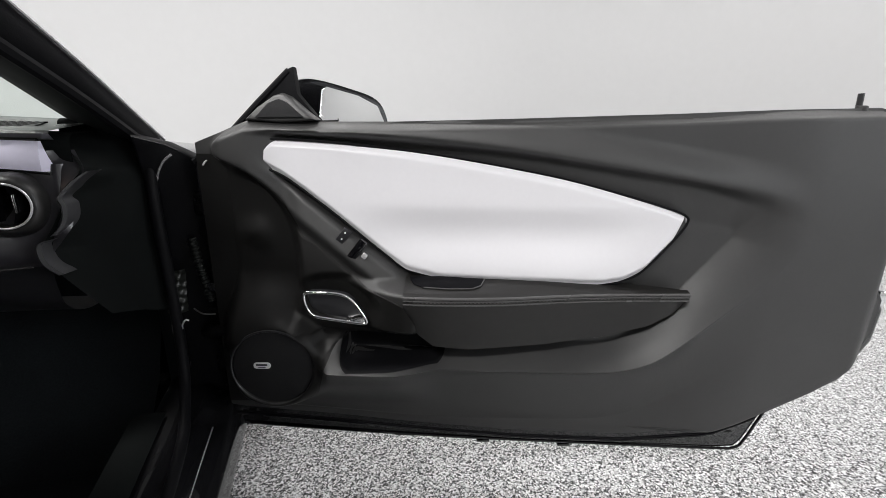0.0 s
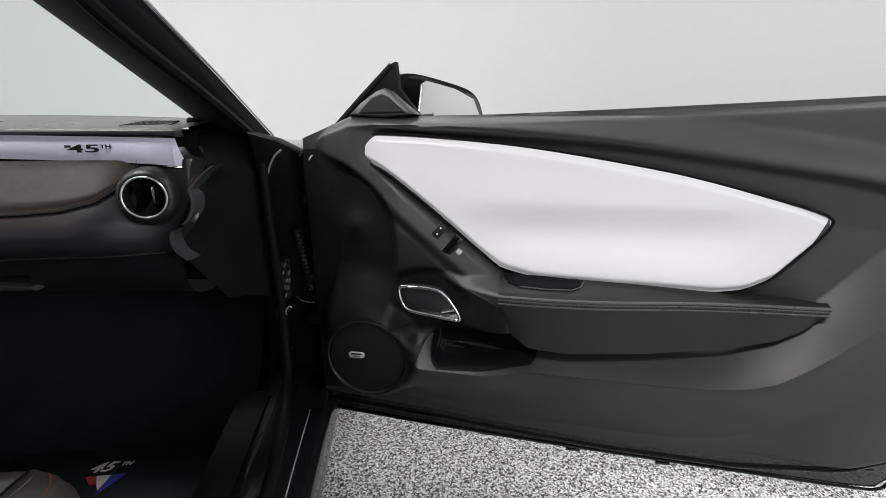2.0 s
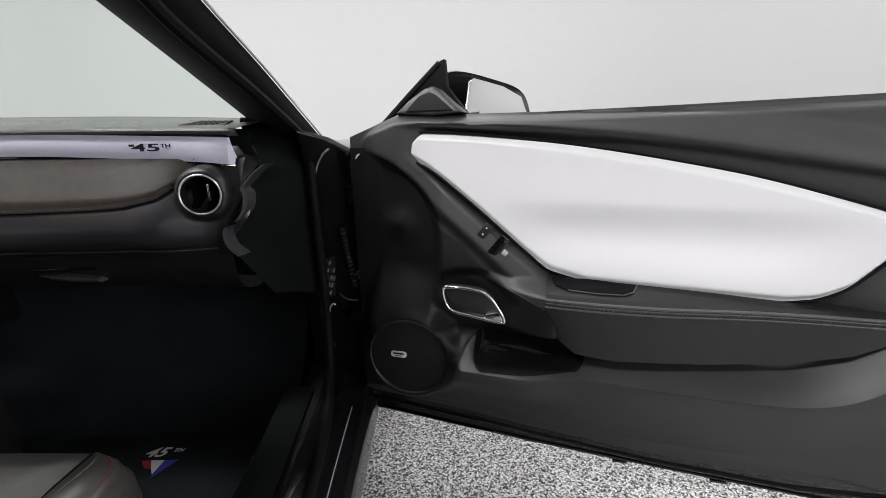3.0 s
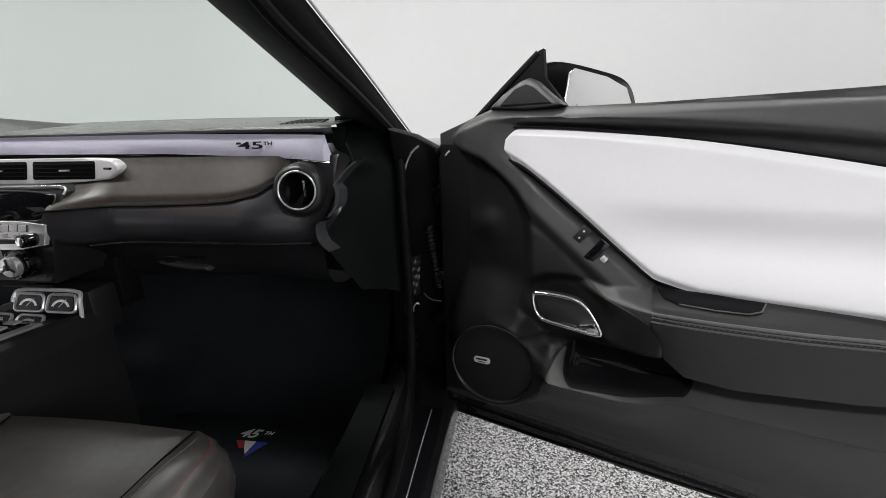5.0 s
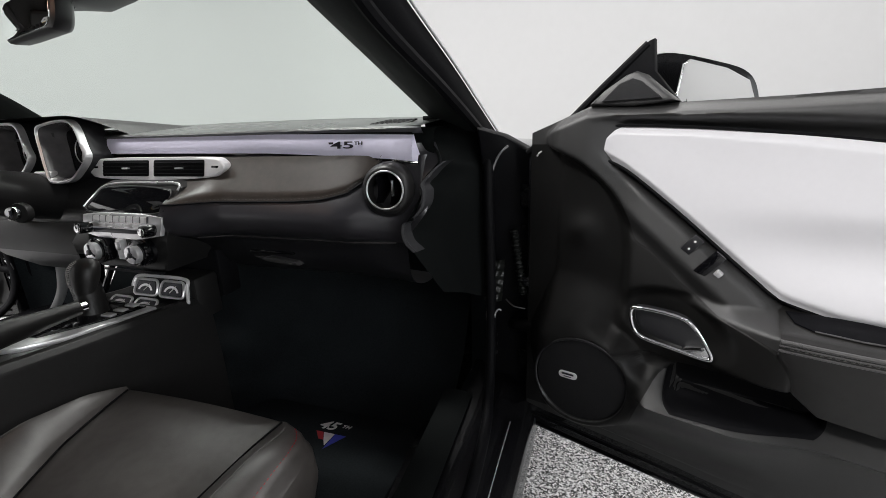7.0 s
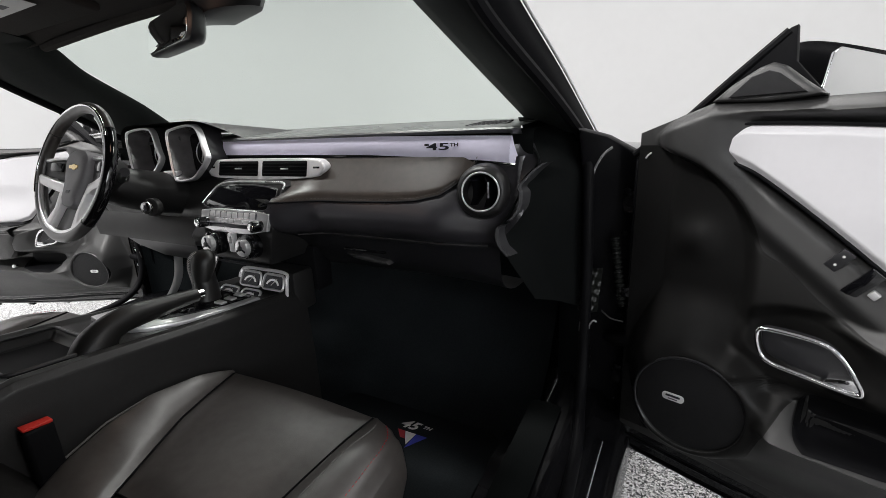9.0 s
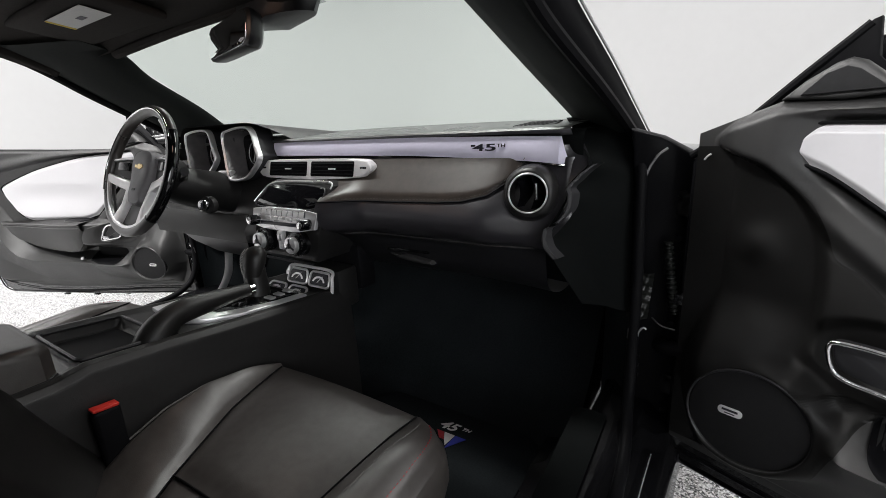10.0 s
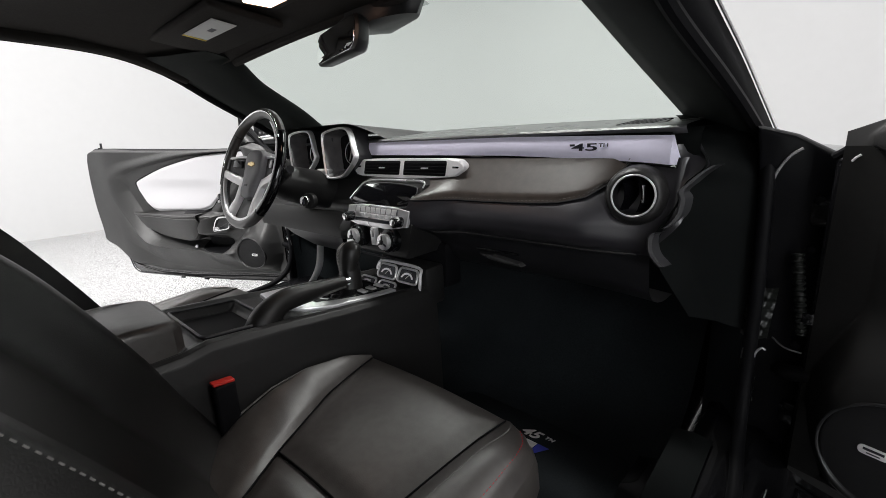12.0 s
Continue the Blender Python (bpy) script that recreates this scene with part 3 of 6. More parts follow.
    P("speaker_badge", badge, PALE, spk, "small silver speaker badge")
    P("badge_bar", block(0.088, -0.0798, 0.4765, 0.022, 0.0008, 0.0035, 0), INK, spk)
    P("badge_bar", block(0.088, -0.0798, 0.4712, 0.014, 0.0008, 0.0014, 0), INK, spk)
    if mir:
        P("courtesy_lamp", disc(at(0.480, 0.484, 0.066), (0, -1, 0.5), 0.010, 0.008, 20, 0.002), CHROME, panel, "small round silver door lamp")

    # dark skin laid over the map pocket, standing for shade in its depth
    def pocket_dark(a, b):
        z = 0.4735 + 0.0645 * b
        u = 0.350 + (0.2 * a - 0.1) * (1.06 - 0.16 * abs(2 * b - 1) ** 4)
        return at(u, z, panel_out(u, z) + 0.0016)

    P("pocket_liner", surface(pocket_dark, 80, 50), RUBBER, panel, "dark skin standing for the shade inside the pocket", sharp=70)

    # lock and window switches
    def switch_at(u, z, w, h):
        m = Matrix.Rotation(radians(38), 4, "Y")
        return block(u, -(panel_out(u, z) + 0.001), z, w, 0.008, h, 0.0015, 2, turn=m)

    sw = P("lock_switch", switch_at(0.257, 0.737, 0.016, 0.030), SMOOTH, panel, "black door lock switch")
    for dz in (-0.006, 0.006):
        P("switch_mark", disc(at(0.257 + dz * 0.6, 0.737 + dz, panel_out(0.257, 0.737) + 0.0055), (0, -1, 0), 0.0017, 0.001, 10), WHITETHREAD, sw)
    ws = P("window_switch", switch_at(0.283, 0.710, 0.018, 0.044), GLOSS, panel, "black window switch with silver tip")
    P("switch_tip", switch_at(0.296, 0.698, 0.010, 0.010), SILVER, ws)

    # mirror corner with tweeter, door mirror and lock pin
    sail = [(-0.03, 0.874), (0.035, 0.916), (0.160, 1.040), (0.168, 1.043), (0.173, 0.996), (0.215, 0.945), (0.09, 0.935)]
    P("mirror_sail", slab(sail, lambda a, b, k: (a, 0.030 - k, b), 0.022, 0.003), RUBBER, d, "black triangular mirror corner")
    P("window_frame_seal", tube([(-0.035, 0.008, 0.868), (-0.01, 0.004, 0.886), (0.035, 0.006, 0.916), (0.10, 0.010, 0.980), (0.160, 0.012, 1.036)], 0.0065, 8), RUBBER, d)
    tw = [(0.083, 0.948), (0.105, 0.970), (0.135, 0.991), (0.150, 0.996), (0.165, 0.990), (0.190, 0.968), (0.214, 0.949), (0.15, 0.944)]
    twp = P("tweeter_cover", slab(tw, lambda a, b, k: (a, 0.012 - k * (1.0 - 0.35 * (b - 0.945) / 0.05), b), 0.040, 0.007, 3), PANEL, d, "dark grey tweeter cover")
    inner = [(0.104, 0.952), (0.128, 0.978), (0.147, 0.985), (0.160, 0.980), (0.192, 0.954)]
    P("tweeter_grille", slab(inner, lambda a, b, k: (a, -0.0270 + 0.28 * (b - 0.950) - k, b), 0.004, 0.0012), CLOTH, twp)

    def mir_at(s, z, k):
        """Across the mirror's face, its height, and behind it."""
        return Vector((0.158 + 0.160 * s + 0.70 * k * -0.55, 0.075 + 0.150 * s + 0.70 * k * 0.6, z))

    head = [(-0.14, 0.895), (-0.18, 0.955), (-0.10, 1.008), (0.10, 1.030), (0.55, 1.016), (0.86, 0.996), (0.99, 0.955), (1.02, 0.895), (0.9, 0.868), (0.1, 0.868)]
    loop2 = bez([(s, 0, z) for s, z in head], 5, closed=True)
    rows = []
    for s, k in ((0.90, 0.004), (0.985, 0.0), (1.0, 0.008), (1.0, 0.03), (0.95, 0.075), (0.78, 0.12), (0.45, 0.145), (0.1, 0.15)):
        rows.append([mir_at(0.45 + (p.x - 0.45) * s, 0.955 + (p.z - 0.955) * s, k) for p in loop2])
    mr = P("mirror_housing", outward(loft(rows, closed=True, cap=True)), PAINT, d, "black door mirror housing")
    gl = [(0.05, 0.885), (0.055, 0.955), (0.10, 1.006), (0.16, 1.013), (0.55, 1.001), (0.82, 0.982), (0.93, 0.945), (0.955, 0.888)]
    P("mirror_glass", slab(gl, lambda a, b, k: mir_at(a, b, -k - 0.090 * (1 - a)), 0.008, 0.001), MIRROR, mr, "door mirror glass")
    P("mirror_foot", outward(loft([[Vector((0.10 + 0.05 * math.cos(t), 0.02 + 0.10 * q, 0.935 + 0.03 * math.sin(t) * (1 + 0.4 * q))) for t in np.linspace(0, 2 * math.pi, 17)[:-1]] for q in (0, 0.5, 1.0)], closed=True, cap=True)), PAINT, mr)
    P("foot_cap", block(0.163, 0.045, 0.962, 0.014, 0.02, 0.022, 0.006), CHROME, mr)
    pin = P("lock_pin", tube([(1.237, 0.004, 0.965), (1.236, 0.004, 1.000), (1.235, 0.004, 1.014)], 0.0052, 10), SMOOTH, d, "black lock pin")
    P("pin_ferrule", disc((1.237, -0.002, 0.986), (0, 0, 1), 0.010, 0.012, 20, 0.003), PLASTIC, pin)
    # pale bar put in for a highlight on the door's top corner
    P("corner_cap", tube([(-0.009, -0.012, 0.864), (-0.005, -0.014, 0.869), (0.000, -0.014, 0.873)], 0.0016, 8), PALE, d, "small pale bar standing for a highlight on the door")
    # latch at the rear edge and hinge straps at the front
    P("latch", block(1.392, 0.008, 0.60, 0.016, 0.03, 0.035, 0.004), CHROME, d, "metal door latch")
    for z in (0.42, 0.78):
        P("hinge_strap", block(-0.045, 0.035, z, 0.075, 0.03, 0.045, 0.006), PAINT, d)
        P("hinge_bolt", disc((-0.03, 0.016, z), (0, -1, 0), 0.009, 0.012, 6), PAINT, d)
    for k in range(5):
        u = 0.36 + 0.19 * k
        P("flange_clip", block(u, -0.004, lerp_table(LOW, u) - 0.040, 0.03, 0.012, 0.006, 0.002), GLOSS, d)
    return d


build_door(1)
build_door(-1)

# ---------------------------------------------------------------- car body


def both(name, make, mat, parent=body, label="", sharp=38):
    """The same part on the right and on the left."""
    return [part(name, make(), mat, parent, label, mirror=m, sharp=sharp) for m in (False, True)]


# pillar lines: inner edge at the glass, edge of the lining, outer edge
W_LINE = [(0.625, 1.10, 0.918), (0.61, 1.06, 0.941), (0.585, 0.98, 0.990), (0.56, 0.896, 1.040), (0.53, 0.757, 1.112), (0.50, 0.68, 1.165), (0.49, 0.60, 1.185)]
S_LINE = [(0.750, 1.10, 0.855), (0.738, 1.03, 0.893), (0.720, 0.93, 0.945), (0.700, 0.84, 0.992), (0.663, 0.68, 1.072), (0.655, 0.58, 1.132), (0.650, 0.48, 1.182)]
O_LINE = [(0.765, 1.16, 0.865), (0.755, 1.10, 0.900), (0.740, 1.00, 0.955), (0.722, 0.88, 1.020), (0.700, 0.75, 1.088), (0.685, 0.60, 1.156), (0.680, 0.50, 1.194)]
RAIL = [(0.652, 0.60, 1.134), (0.650, 0.43, 1.195), (0.645, 0.2, 1.214), (0.64, -0.2, 1.222), (0.62, -0.7, 1.20)]


def pillar_lining():
    w, s = bez(W_LINE, 6), bez(S_LINE, 6)
    rows = []
    for a, b in zip(w, s):
        mid = a.lerp(b, 0.55) + Vector((0.004, -0.014, -0.006))
        rows.append([a + Vector((0.004, 0.02, 0.004)), a, a.lerp(mid, 0.5) + Vector((0, -0.004, 0)), mid, mid.lerp(b, 0.55) + Vector((0.004, -0.010, -0.003)), b, b + Vector((0.012, 0.02, 0))])
    return loft(rows)


both("pillar_lining", pillar_lining, PILLARSKIN, label="dark moulded windshield pillar lining", sharp=70)


def pillar_outer():
    s, o = bez(S_LINE, 6), bez(O_LINE, 6)
    return loft([[a + Vector((0.0, 0.012, 0)), a.lerp(b, 0.5) + Vector((0.004, -0.004, -0.004)), b, b + Vector((-0.03, 0.04, 0.025))] for a, b in zip(s, o)])


both("pillar_shell", pillar_outer, RUBBER, label="black door-frame rubber and pillar shell", sharp=70)
both("pillar_bead", lambda: tube(bez([(x + 0.003, y, z + 0.003) for x, y, z in O_LINE[1:]], 8), 0.0022, 6), SILVER, label="thin bright pillar edge")
both("pillar_seal", lambda: tube(bez([(x + 0.010, y - 0.004, z - 0.004) for x, y, z in S_LINE], 8), 0.0105, 8), RUBBER)

# roof: lining, rails and header
def lining_roof(a, b):
    y = 0.712 - 1.5 * a
    t = 2 * b - 1
    half = lerp_table([(0, 0.54), (0.05, 0.60), (0.12, 0.640), (0.3, 0.65), (1, 0.64)], a)
    x = half * t
    y -= 0.05 * t * t * (1 - smooth(0, 0.1, a))
    edge = lerp_table([(0, 1.180), (0.1, 1.172), (0.25, 1.205), (0.5, 1.222), (1, 1.21)], a)
    mid = lerp_table([(0, 1.198), (0.06, 1.204), (0.2, 1.236), (0.5, 1.270), (1, 1.26)], a)
    return Vector((x, y, edge + (mid - edge) * (1 - t * t * t * t)))


part("roof_lining", surface(lining_roof, 40, 32), LINING, body, "dark fabric roof lining", sharp=80)


def roof_skin(a, b):
    y = 0.765 - 1.7 * a
    t = 2 * b - 1
    half = lerp_table([(0, 0.52), (0.12, 0.66), (0.3, 0.70), (1, 0.69)], a)
    edge = lerp_table([(0, 1.20), (0.12, 1.19), (0.3, 1.225), (1, 1.225)], a)
    mid = lerp_table([(0, 1.215), (0.2, 1.270), (0.5, 1.305), (1, 1.28)], a)
    return Vector((half * t, y, edge + (mid - edge) * (1 - abs(t) ** 3)))


part("roof_panel", surface(roof_skin, 30, 28), PAINT, body, "glossy black roof panel", sharp=80)
def header_at(t):
    return Vector((0.56 * t, 0.728 - 0.030 * (1.12 * t) ** 2 - 0.030 * (1.12 * t) ** 6, 1.197 - 0.020 * (1.12 * t) ** 2 - 0.012 * (1.12 * t) ** 6))


part("header_panel", loft([[lining_roof(0.02, b), header_at(2 * b - 1), header_at(2 * b - 1) + Vector((0, 0.035, 0.012))] for b in np.linspace(0, 1, 33)]), LINING, body, sharp=70)
both("roof_rail", lambda: tube(bez(RAIL, 8), 0.020, 10), LINING, label="dark roof rail lining")
both("roof_seal", lambda: tube(bez([(x + 0.03, y, z - 0.008) for x, y, z in RAIL], 8), 0.010, 8), RUBBER)
part("header_trim", tube(bez([(-0.50, 0.683, 1.164), (-0.25, 0.718, 1.190), (0, 0.728, 1.197), (0.25, 0.718, 1.190), (0.50, 0.683, 1.164)], 10), 0.012, 8), LINING, body)


def shield(a, b):
    t = 2 * b - 1
    base = Vector((0.668 * t, 1.29 - 0.21 * t * t, 0.918 + 0.010 * t * t))
    head = Vector((0.560 * t, 0.742 - 0.05 * t * t, 1.203 - 0.030 * t * t))
    p = base.lerp(head, a)
    return p + Vector((0, 0.02, 0.02)) * math.sin(math.pi * a)


ws = part("windshield", surface(shield, 16, 30), GREENGLASS, body, "green tinted windshield glass", sharp=80)
ws.visible_shadow = False
band = part("shade_band", surface(lambda a, b: shield(0.935 + 0.065 * a, 0.39 + 0.29 * b) + Vector((0, -0.003, -0.004)), 4, 16), SMOKEGLASS, ws, "grey shaded band along the glass", sharp=80)
band.visible_shadow = False

# sill, floor pan, kick panels and front bulkhead
SILL = [(0.60, 0.215), (0.66, 0.225), (0.685, 0.27), (0.70, 0.335), (0.725, 0.362), (0.765, 0.366), (0.80, 0.356), (0.815, 0.335), (0.845, 0.318), (0.862, 0.296), (0.868, 0.255), (0.85, 0.200), (0.80, 0.17)]


def sill(a, b):
    k = b * (len(SILL) - 1)
    i = min(int(k), len(SILL) - 2)
    f = k - i
    x = SILL[i][0] + (SILL[i + 1][0] - SILL[i][0]) * f
    z = SILL[i][1] + (SILL[i + 1][1] - SILL[i][1]) * f
    y = -0.75 + 2.05 * a
    return Vector((x + 0.012 * smooth(0.6, 1.05, y), y, z + 0.02 * smooth(0.55, 1.0, y)))


both("door_sill", lambda: surface(sill, 20, 48), PAINT, label="glossy black door sill", sharp=60)
both("sill_cover", lambda: surface(lambda a, b: Vector((0.690 + 0.060 * b, -0.5 + 1.36 * a, 0.3665 + 0.004 * math.sin(math.pi * b) + 0.018 * smooth(0.5, 0.9, -0.5 + 1.36 * a))), 10, 6), PILLAR, label="black sill cover plate")
# silver line in place of the glint along the painted sill
both("sill_edge", lambda: tube([(0.826 + 0.012 * smooth(0.6, 1.05, y), y, 0.332 + 0.020 * smooth(0.55, 1.0, y)) for y in np.linspace(-0.4, 0.84, 16)], 0.0011, 6), SILVER, label="thin silver line standing for a glint on the sill")
both("sill_seal", lambda: tube(bez([(0.806, -0.6, 0.352), (0.806, 0.3, 0.352), (0.800, 0.72, 0.368), (0.785, 0.86, 0.40), (0.778, 0.915, 0.48), (0.777, 0.920, 0.62), (0.773, 0.925, 0.75), (0.764, 0.955, 0.85), (0.746, 1.02, 0.893)], 8), 0.0105, 10), RUBBER, label="black door opening seal")
part("floor_pan", outward(loft([[Vector((x, y, z)) for y, z in ((-0.75, 0.21), (0.2, 0.21), (0.72, 0.205), (0.92, 0.225), (1.08, 0.34), (1.20, 0.52), (1.24, 0.75))] for x in np.linspace(-0.67, 0.67, 12)])), CARPET, body, "black carpeted footwell floor")
part("underbody", block(0, 0.25, 0.175, 1.5, 2.0, 0.05, 0.01), RUBBER, body)


END_IN = [(0.590, 1.07, 0.945), (0.615, 1.00, 0.938), (0.645, 0.935, 0.920), (0.675, 0.885, 0.892), (0.696, 0.854, 0.864), (0.670, 0.843, 0.832), (0.662, 0.841, 0.800), (0.638, 0.834, 0.756), (0.626, 0.830, 0.735), (0.642, 0.840, 0.694), (0.690, 0.875, 0.600)]
END_OUT = [(0.700, 0.99, 0.945), (0.714, 0.995, 0.928), (0.728, 1.00, 0.905), (0.744, 0.985, 0.870), (0.752, 0.965, 0.845), (0.757, 0.950, 0.815), (0.760, 0.940, 0.770), (0.762, 0.935, 0.725), (0.764, 0.932, 0.680), (0.765, 0.930, 0.620), (0.766, 0.930, 0.575)]


def kick():
    """Lining between the dashboard's end and the door opening."""
    rows = []
    for p, q in zip(bez(END_IN, 6), bez(END_OUT, 6)):
        w = (q - p).length
        rows.append([p.lerp(q, f) + Vector((0.0, 0.10, 0.0)) * w * math.sin(math.pi * f) * (1 if f < 0.6 else 0.6) for f in np.linspace(0, 1, 9)] + [q + Vector((0.01, 0.03, 0))])
    return loft(rows)


both("end_lining", kick, PILLAR, label="dark moulded lining at the dashboard end", sharp=70)
both("kick_panel", lambda: surface(lambda a, b: Vector((0.690 + 0.078 * smooth(0, 1, a), 1.10 - 0.175 * a, 0.215 + 0.42 * b)), 14, 8), CARPET, label="black kick panel", sharp=70)
def arch(y, yc, low):
    """Lower edge of the body side, raised round over a wheel."""
    d = abs(y - yc)
    return max(low, 0.345 + math.sqrt(max(0.0, 0.385 ** 2 - d * d))) if d < 0.385 else low


# rear quarter and door post behind the seats, unseen, added to block light
def quarter(a, b):
    y = -0.62 - 1.5 * a
    prof = [(0.80, 0.18), (0.885, 0.26), (0.91, 0.55), (0.905, 0.85), (0.87, 0.965), (0.80, 1.0), (0.72, 1.13), (0.64, 1.235)]
    k = b * (len(prof) - 1)
    i = min(int(k), len(prof) - 2)
    f = k - i
    return Vector((prof[i][0] + (prof[i + 1][0] - prof[i][0]) * f, y, prof[i][1] + (prof[i + 1][1] - prof[i][1]) * f - 0.30 * a * a * smooth(0.55, 1.0, b) + (arch(y, -1.25, 0.18) - 0.18) * (1 - smooth(0.0, 0.45, b))))


both("rear_quarter", lambda: surface(quarter, 40, 28), PAINT, label="glossy black rear quarter panel", sharp=60)
both("door_post", lambda: outward(loft([[Vector((0.70 - 0.10 * f * f + a, -0.60 + b, 0.22 + 1.0 * f)) for a, b in ((0, 0), (0.13, 0), (0.13, -0.10), (0, -0.10))] for f in np.linspace(0, 1, 10)], closed=True)), PLASTIC, label="dark door post lining", sharp=50)
# unseen rear lining, bench and dark glass, added to darken the cabin
both("quarter_lining", lambda: surface(lambda a, b: Vector((0.66 - 0.06 * b * b, -0.62 - 1.1 * a, 0.22 + (0.98 - 0.28 * a) * b)), 8, 8), PILLAR, label="unseen rear quarter lining that keeps light out", sharp=70)
part("rear_bench", outward(loft([[Vector((x, y, z)) for y, z in ((-0.45, 0.22), (-0.45, 0.48), (-0.85, 0.44), (-1.05, 0.90), (-1.75, 0.95))] for x in np.linspace(-0.66, 0.66, 8)])), LEATHER, body, "unseen black rear bench and parcel shelf", sharp=50)
part("rear_window", surface(lambda a, b: Vector((-0.60 + 1.2 * a, -0.82 - 0.95 * b, 1.235 - 0.27 * b)), 8, 4), DARKGLASS, body, "unseen rear window, tinted dark to keep light out")
part("rear_deck", block(0, -1.55, 0.90, 1.5, 0.9, 0.04, 0.01), PAINT, body, "black rear deck")
both("hinge_post", lambda: outward(slab([(0.765, 0.23), (0.872, 0.23), (0.878, 0.60), (0.874, 0.835), (0.845, 0.872), (0.795, 0.902), (0.745, 0.918), (0.758, 0.80)], lambda a, b, k: (a, 1.01 - k + 0.35 * (a - 0.8), b), 0.05, 0.008)), JAMB, label="matte black hinge post")
for m in (1, -1):
    for z, r in ((0.80, 0.010), (0.72, 0.008), (0.55, 0.010), (0.43, 0.007), (0.36, 0.006)):
        part("post_bolt", disc((m * 0.835, 0.970, z), (0, -1, 0), r * 0.8, 0.006, 6, 0.001), JAMB, body)
    part("check_strap", block(m * 0.850, 0.955, 0.615, 0.025, 0.05, 0.02, 0.004), PAINT, body)
    # silver curve standing for a reflection on the black jamb
    part("jamb_edge", tube(bez([(m * 0.770, 0.955, 0.800), (m * 0.776, 0.952, 0.840), (m * 0.790, 0.950, 0.868), (m * 0.806, 0.950, 0.882)], 6), 0.0022, 6), SILVER, body)
    # bright slivers put in as glints on the jamb
    for k in range(6):
        gx, gz = 0.771 + 0.020 * (k % 2), 0.450 + 0.020 * (k // 2) + 0.004 * (k % 2)
        part("jamb_glint", tube([(m * gx, 0.912, gz), (m * (gx + 0.001), 0.912, gz + 0.009)], 0.0012, 6), CHROME, body)
    # two thin loops low on the jamb
    part("jamb_clip", tube(bez([(m * 0.768, 0.918, 0.527), (m * 0.769, 0.916, 0.545), (m * 0.774, 0.916, 0.553), (m * 0.776, 0.918, 0.535)], 6), 0.0018, 6), PIPING, body)
    part("jamb_clip", tube(bez([(m * 0.785, 0.918, 0.530), (m * 0.787, 0.916, 0.545), (m * 0.794, 0.916, 0.555), (m * 0.799, 0.918, 0.552)], 6), 0.0018, 6), SILVER, body)
    part("wire_sleeve", tube([(m * (0.820 + 0.021 * f), 0.944 - 0.006 * math.sin(math.pi * f), 0.718 - 0.135 * f) for f in np.linspace(0, 1, 110)], lambda f: 0.0075 + 0.0018 * math.sin(f * 2 * math.pi * 15), 12), SLEEVE, body, "corrugated dark wiring sleeve")
    part("jamb_wire", tube(bez([(m * 0.804, 0.946, 0.566), (m * 0.822, 0.935, 0.557), (m * 0.845, 0.938, 0.552)], 6), 0.0016, 6), PIPING, body)
    part("jamb_film", surface(lambda a, b: Vector((m * (0.760 + 0.038 * a + 0.006 * b), 0.930 - 0.010 * math.sin(math.pi * a) + 0.0035 * math.sin(9 * a + 13 * b) * math.sin(21 * b - 4 * a), 0.568 + 0.092 * b)), 20, 40), SLEEVE, body, "crumpled glossy black sealing film", sharp=80)
    part("wire_loom", tube(bez([(m * 0.815, 0.975, 0.50), (m * 0.835, 0.945, 0.51), (m * 0.868, 0.935, 0.52)], 6), 0.014, 10), RUBBER, body)


# left flange coloured pale to stand for light from the left
part("jamb_band", loft([[p + Vector((0, -0.016, 0.004)), p + Vector((0.003, -0.008, 0.002)), p + Vector((0.003, 0.008, -0.002)), p + Vector((0, 0.016, -0.004))] for p in bez([(-0.700, 1.011, 0.562), (-0.700, 1.006, 0.503), (-0.700, 0.991, 0.434), (-0.700, 0.952, 0.378), (-0.700, 0.901, 0.349)], 8)]), PALE, body, "door opening flange, paled to stand for light on it", sharp=60)


def fender(a, b):
    y = 1.00 + 1.72 * b
    prof = [(0.70, 0.885), (0.76, 0.875), (0.82, 0.855), (0.868, 0.825), (0.885, 0.76), (0.89, 0.60), (0.885, 0.40), (0.87, 0.25)]
    k = a * (len(prof) - 1)
    i = min(int(k), len(prof) - 2)
    f = k - i
    low = arch(y, 1.62, 0.25)
    z = prof[i][1] + (prof[i + 1][1] - prof[i][1]) * f
    z = 0.885 + (z - 0.885) * (0.885 - low) / 0.635 - 0.03 * b - 0.05 * b * b
    return Vector((prof[i][0] + (prof[i + 1][0] - prof[i][0]) * f - 0.06 * b ** 3, y, z))


both("front_fender", lambda: surface(fender, 28, 48), PAINT, label="glossy black front fender", sharp=60)
part("bonnet", surface(lambda a, b: Vector(((0.72 - 0.05 * b) * (2 * a - 1), 1.31 + 1.42 * b - 0.16 * (2 * a - 1) ** 2 * (1 - b) - 0.10 * (2 * a - 1) ** 2 * b, 0.902 - 0.10 * b ** 1.6 - 0.022 * (2 * a - 1) ** 4)), 24, 20), PAINT, body, "glossy black bonnet", sharp=70)
part("front_bumper", surface(lambda a, b: Vector((0.84 * (2 * a - 1), 2.80 - 0.20 * (2 * a - 1) ** 4 - 0.05 * b + 0.06 * math.sin(math.pi * b), 0.24 + 0.56 * b)), 24, 10), PAINT, body, "glossy black front bumper", sharp=70)
part("trunk_lid", surface(lambda a, b: Vector((0.78 * (2 * a - 1), -1.75 - 0.50 * b, 0.962 - 0.05 * b - 0.02 * (2 * a - 1) ** 4)), 16, 8), PAINT, body, "glossy black trunk lid", sharp=70)
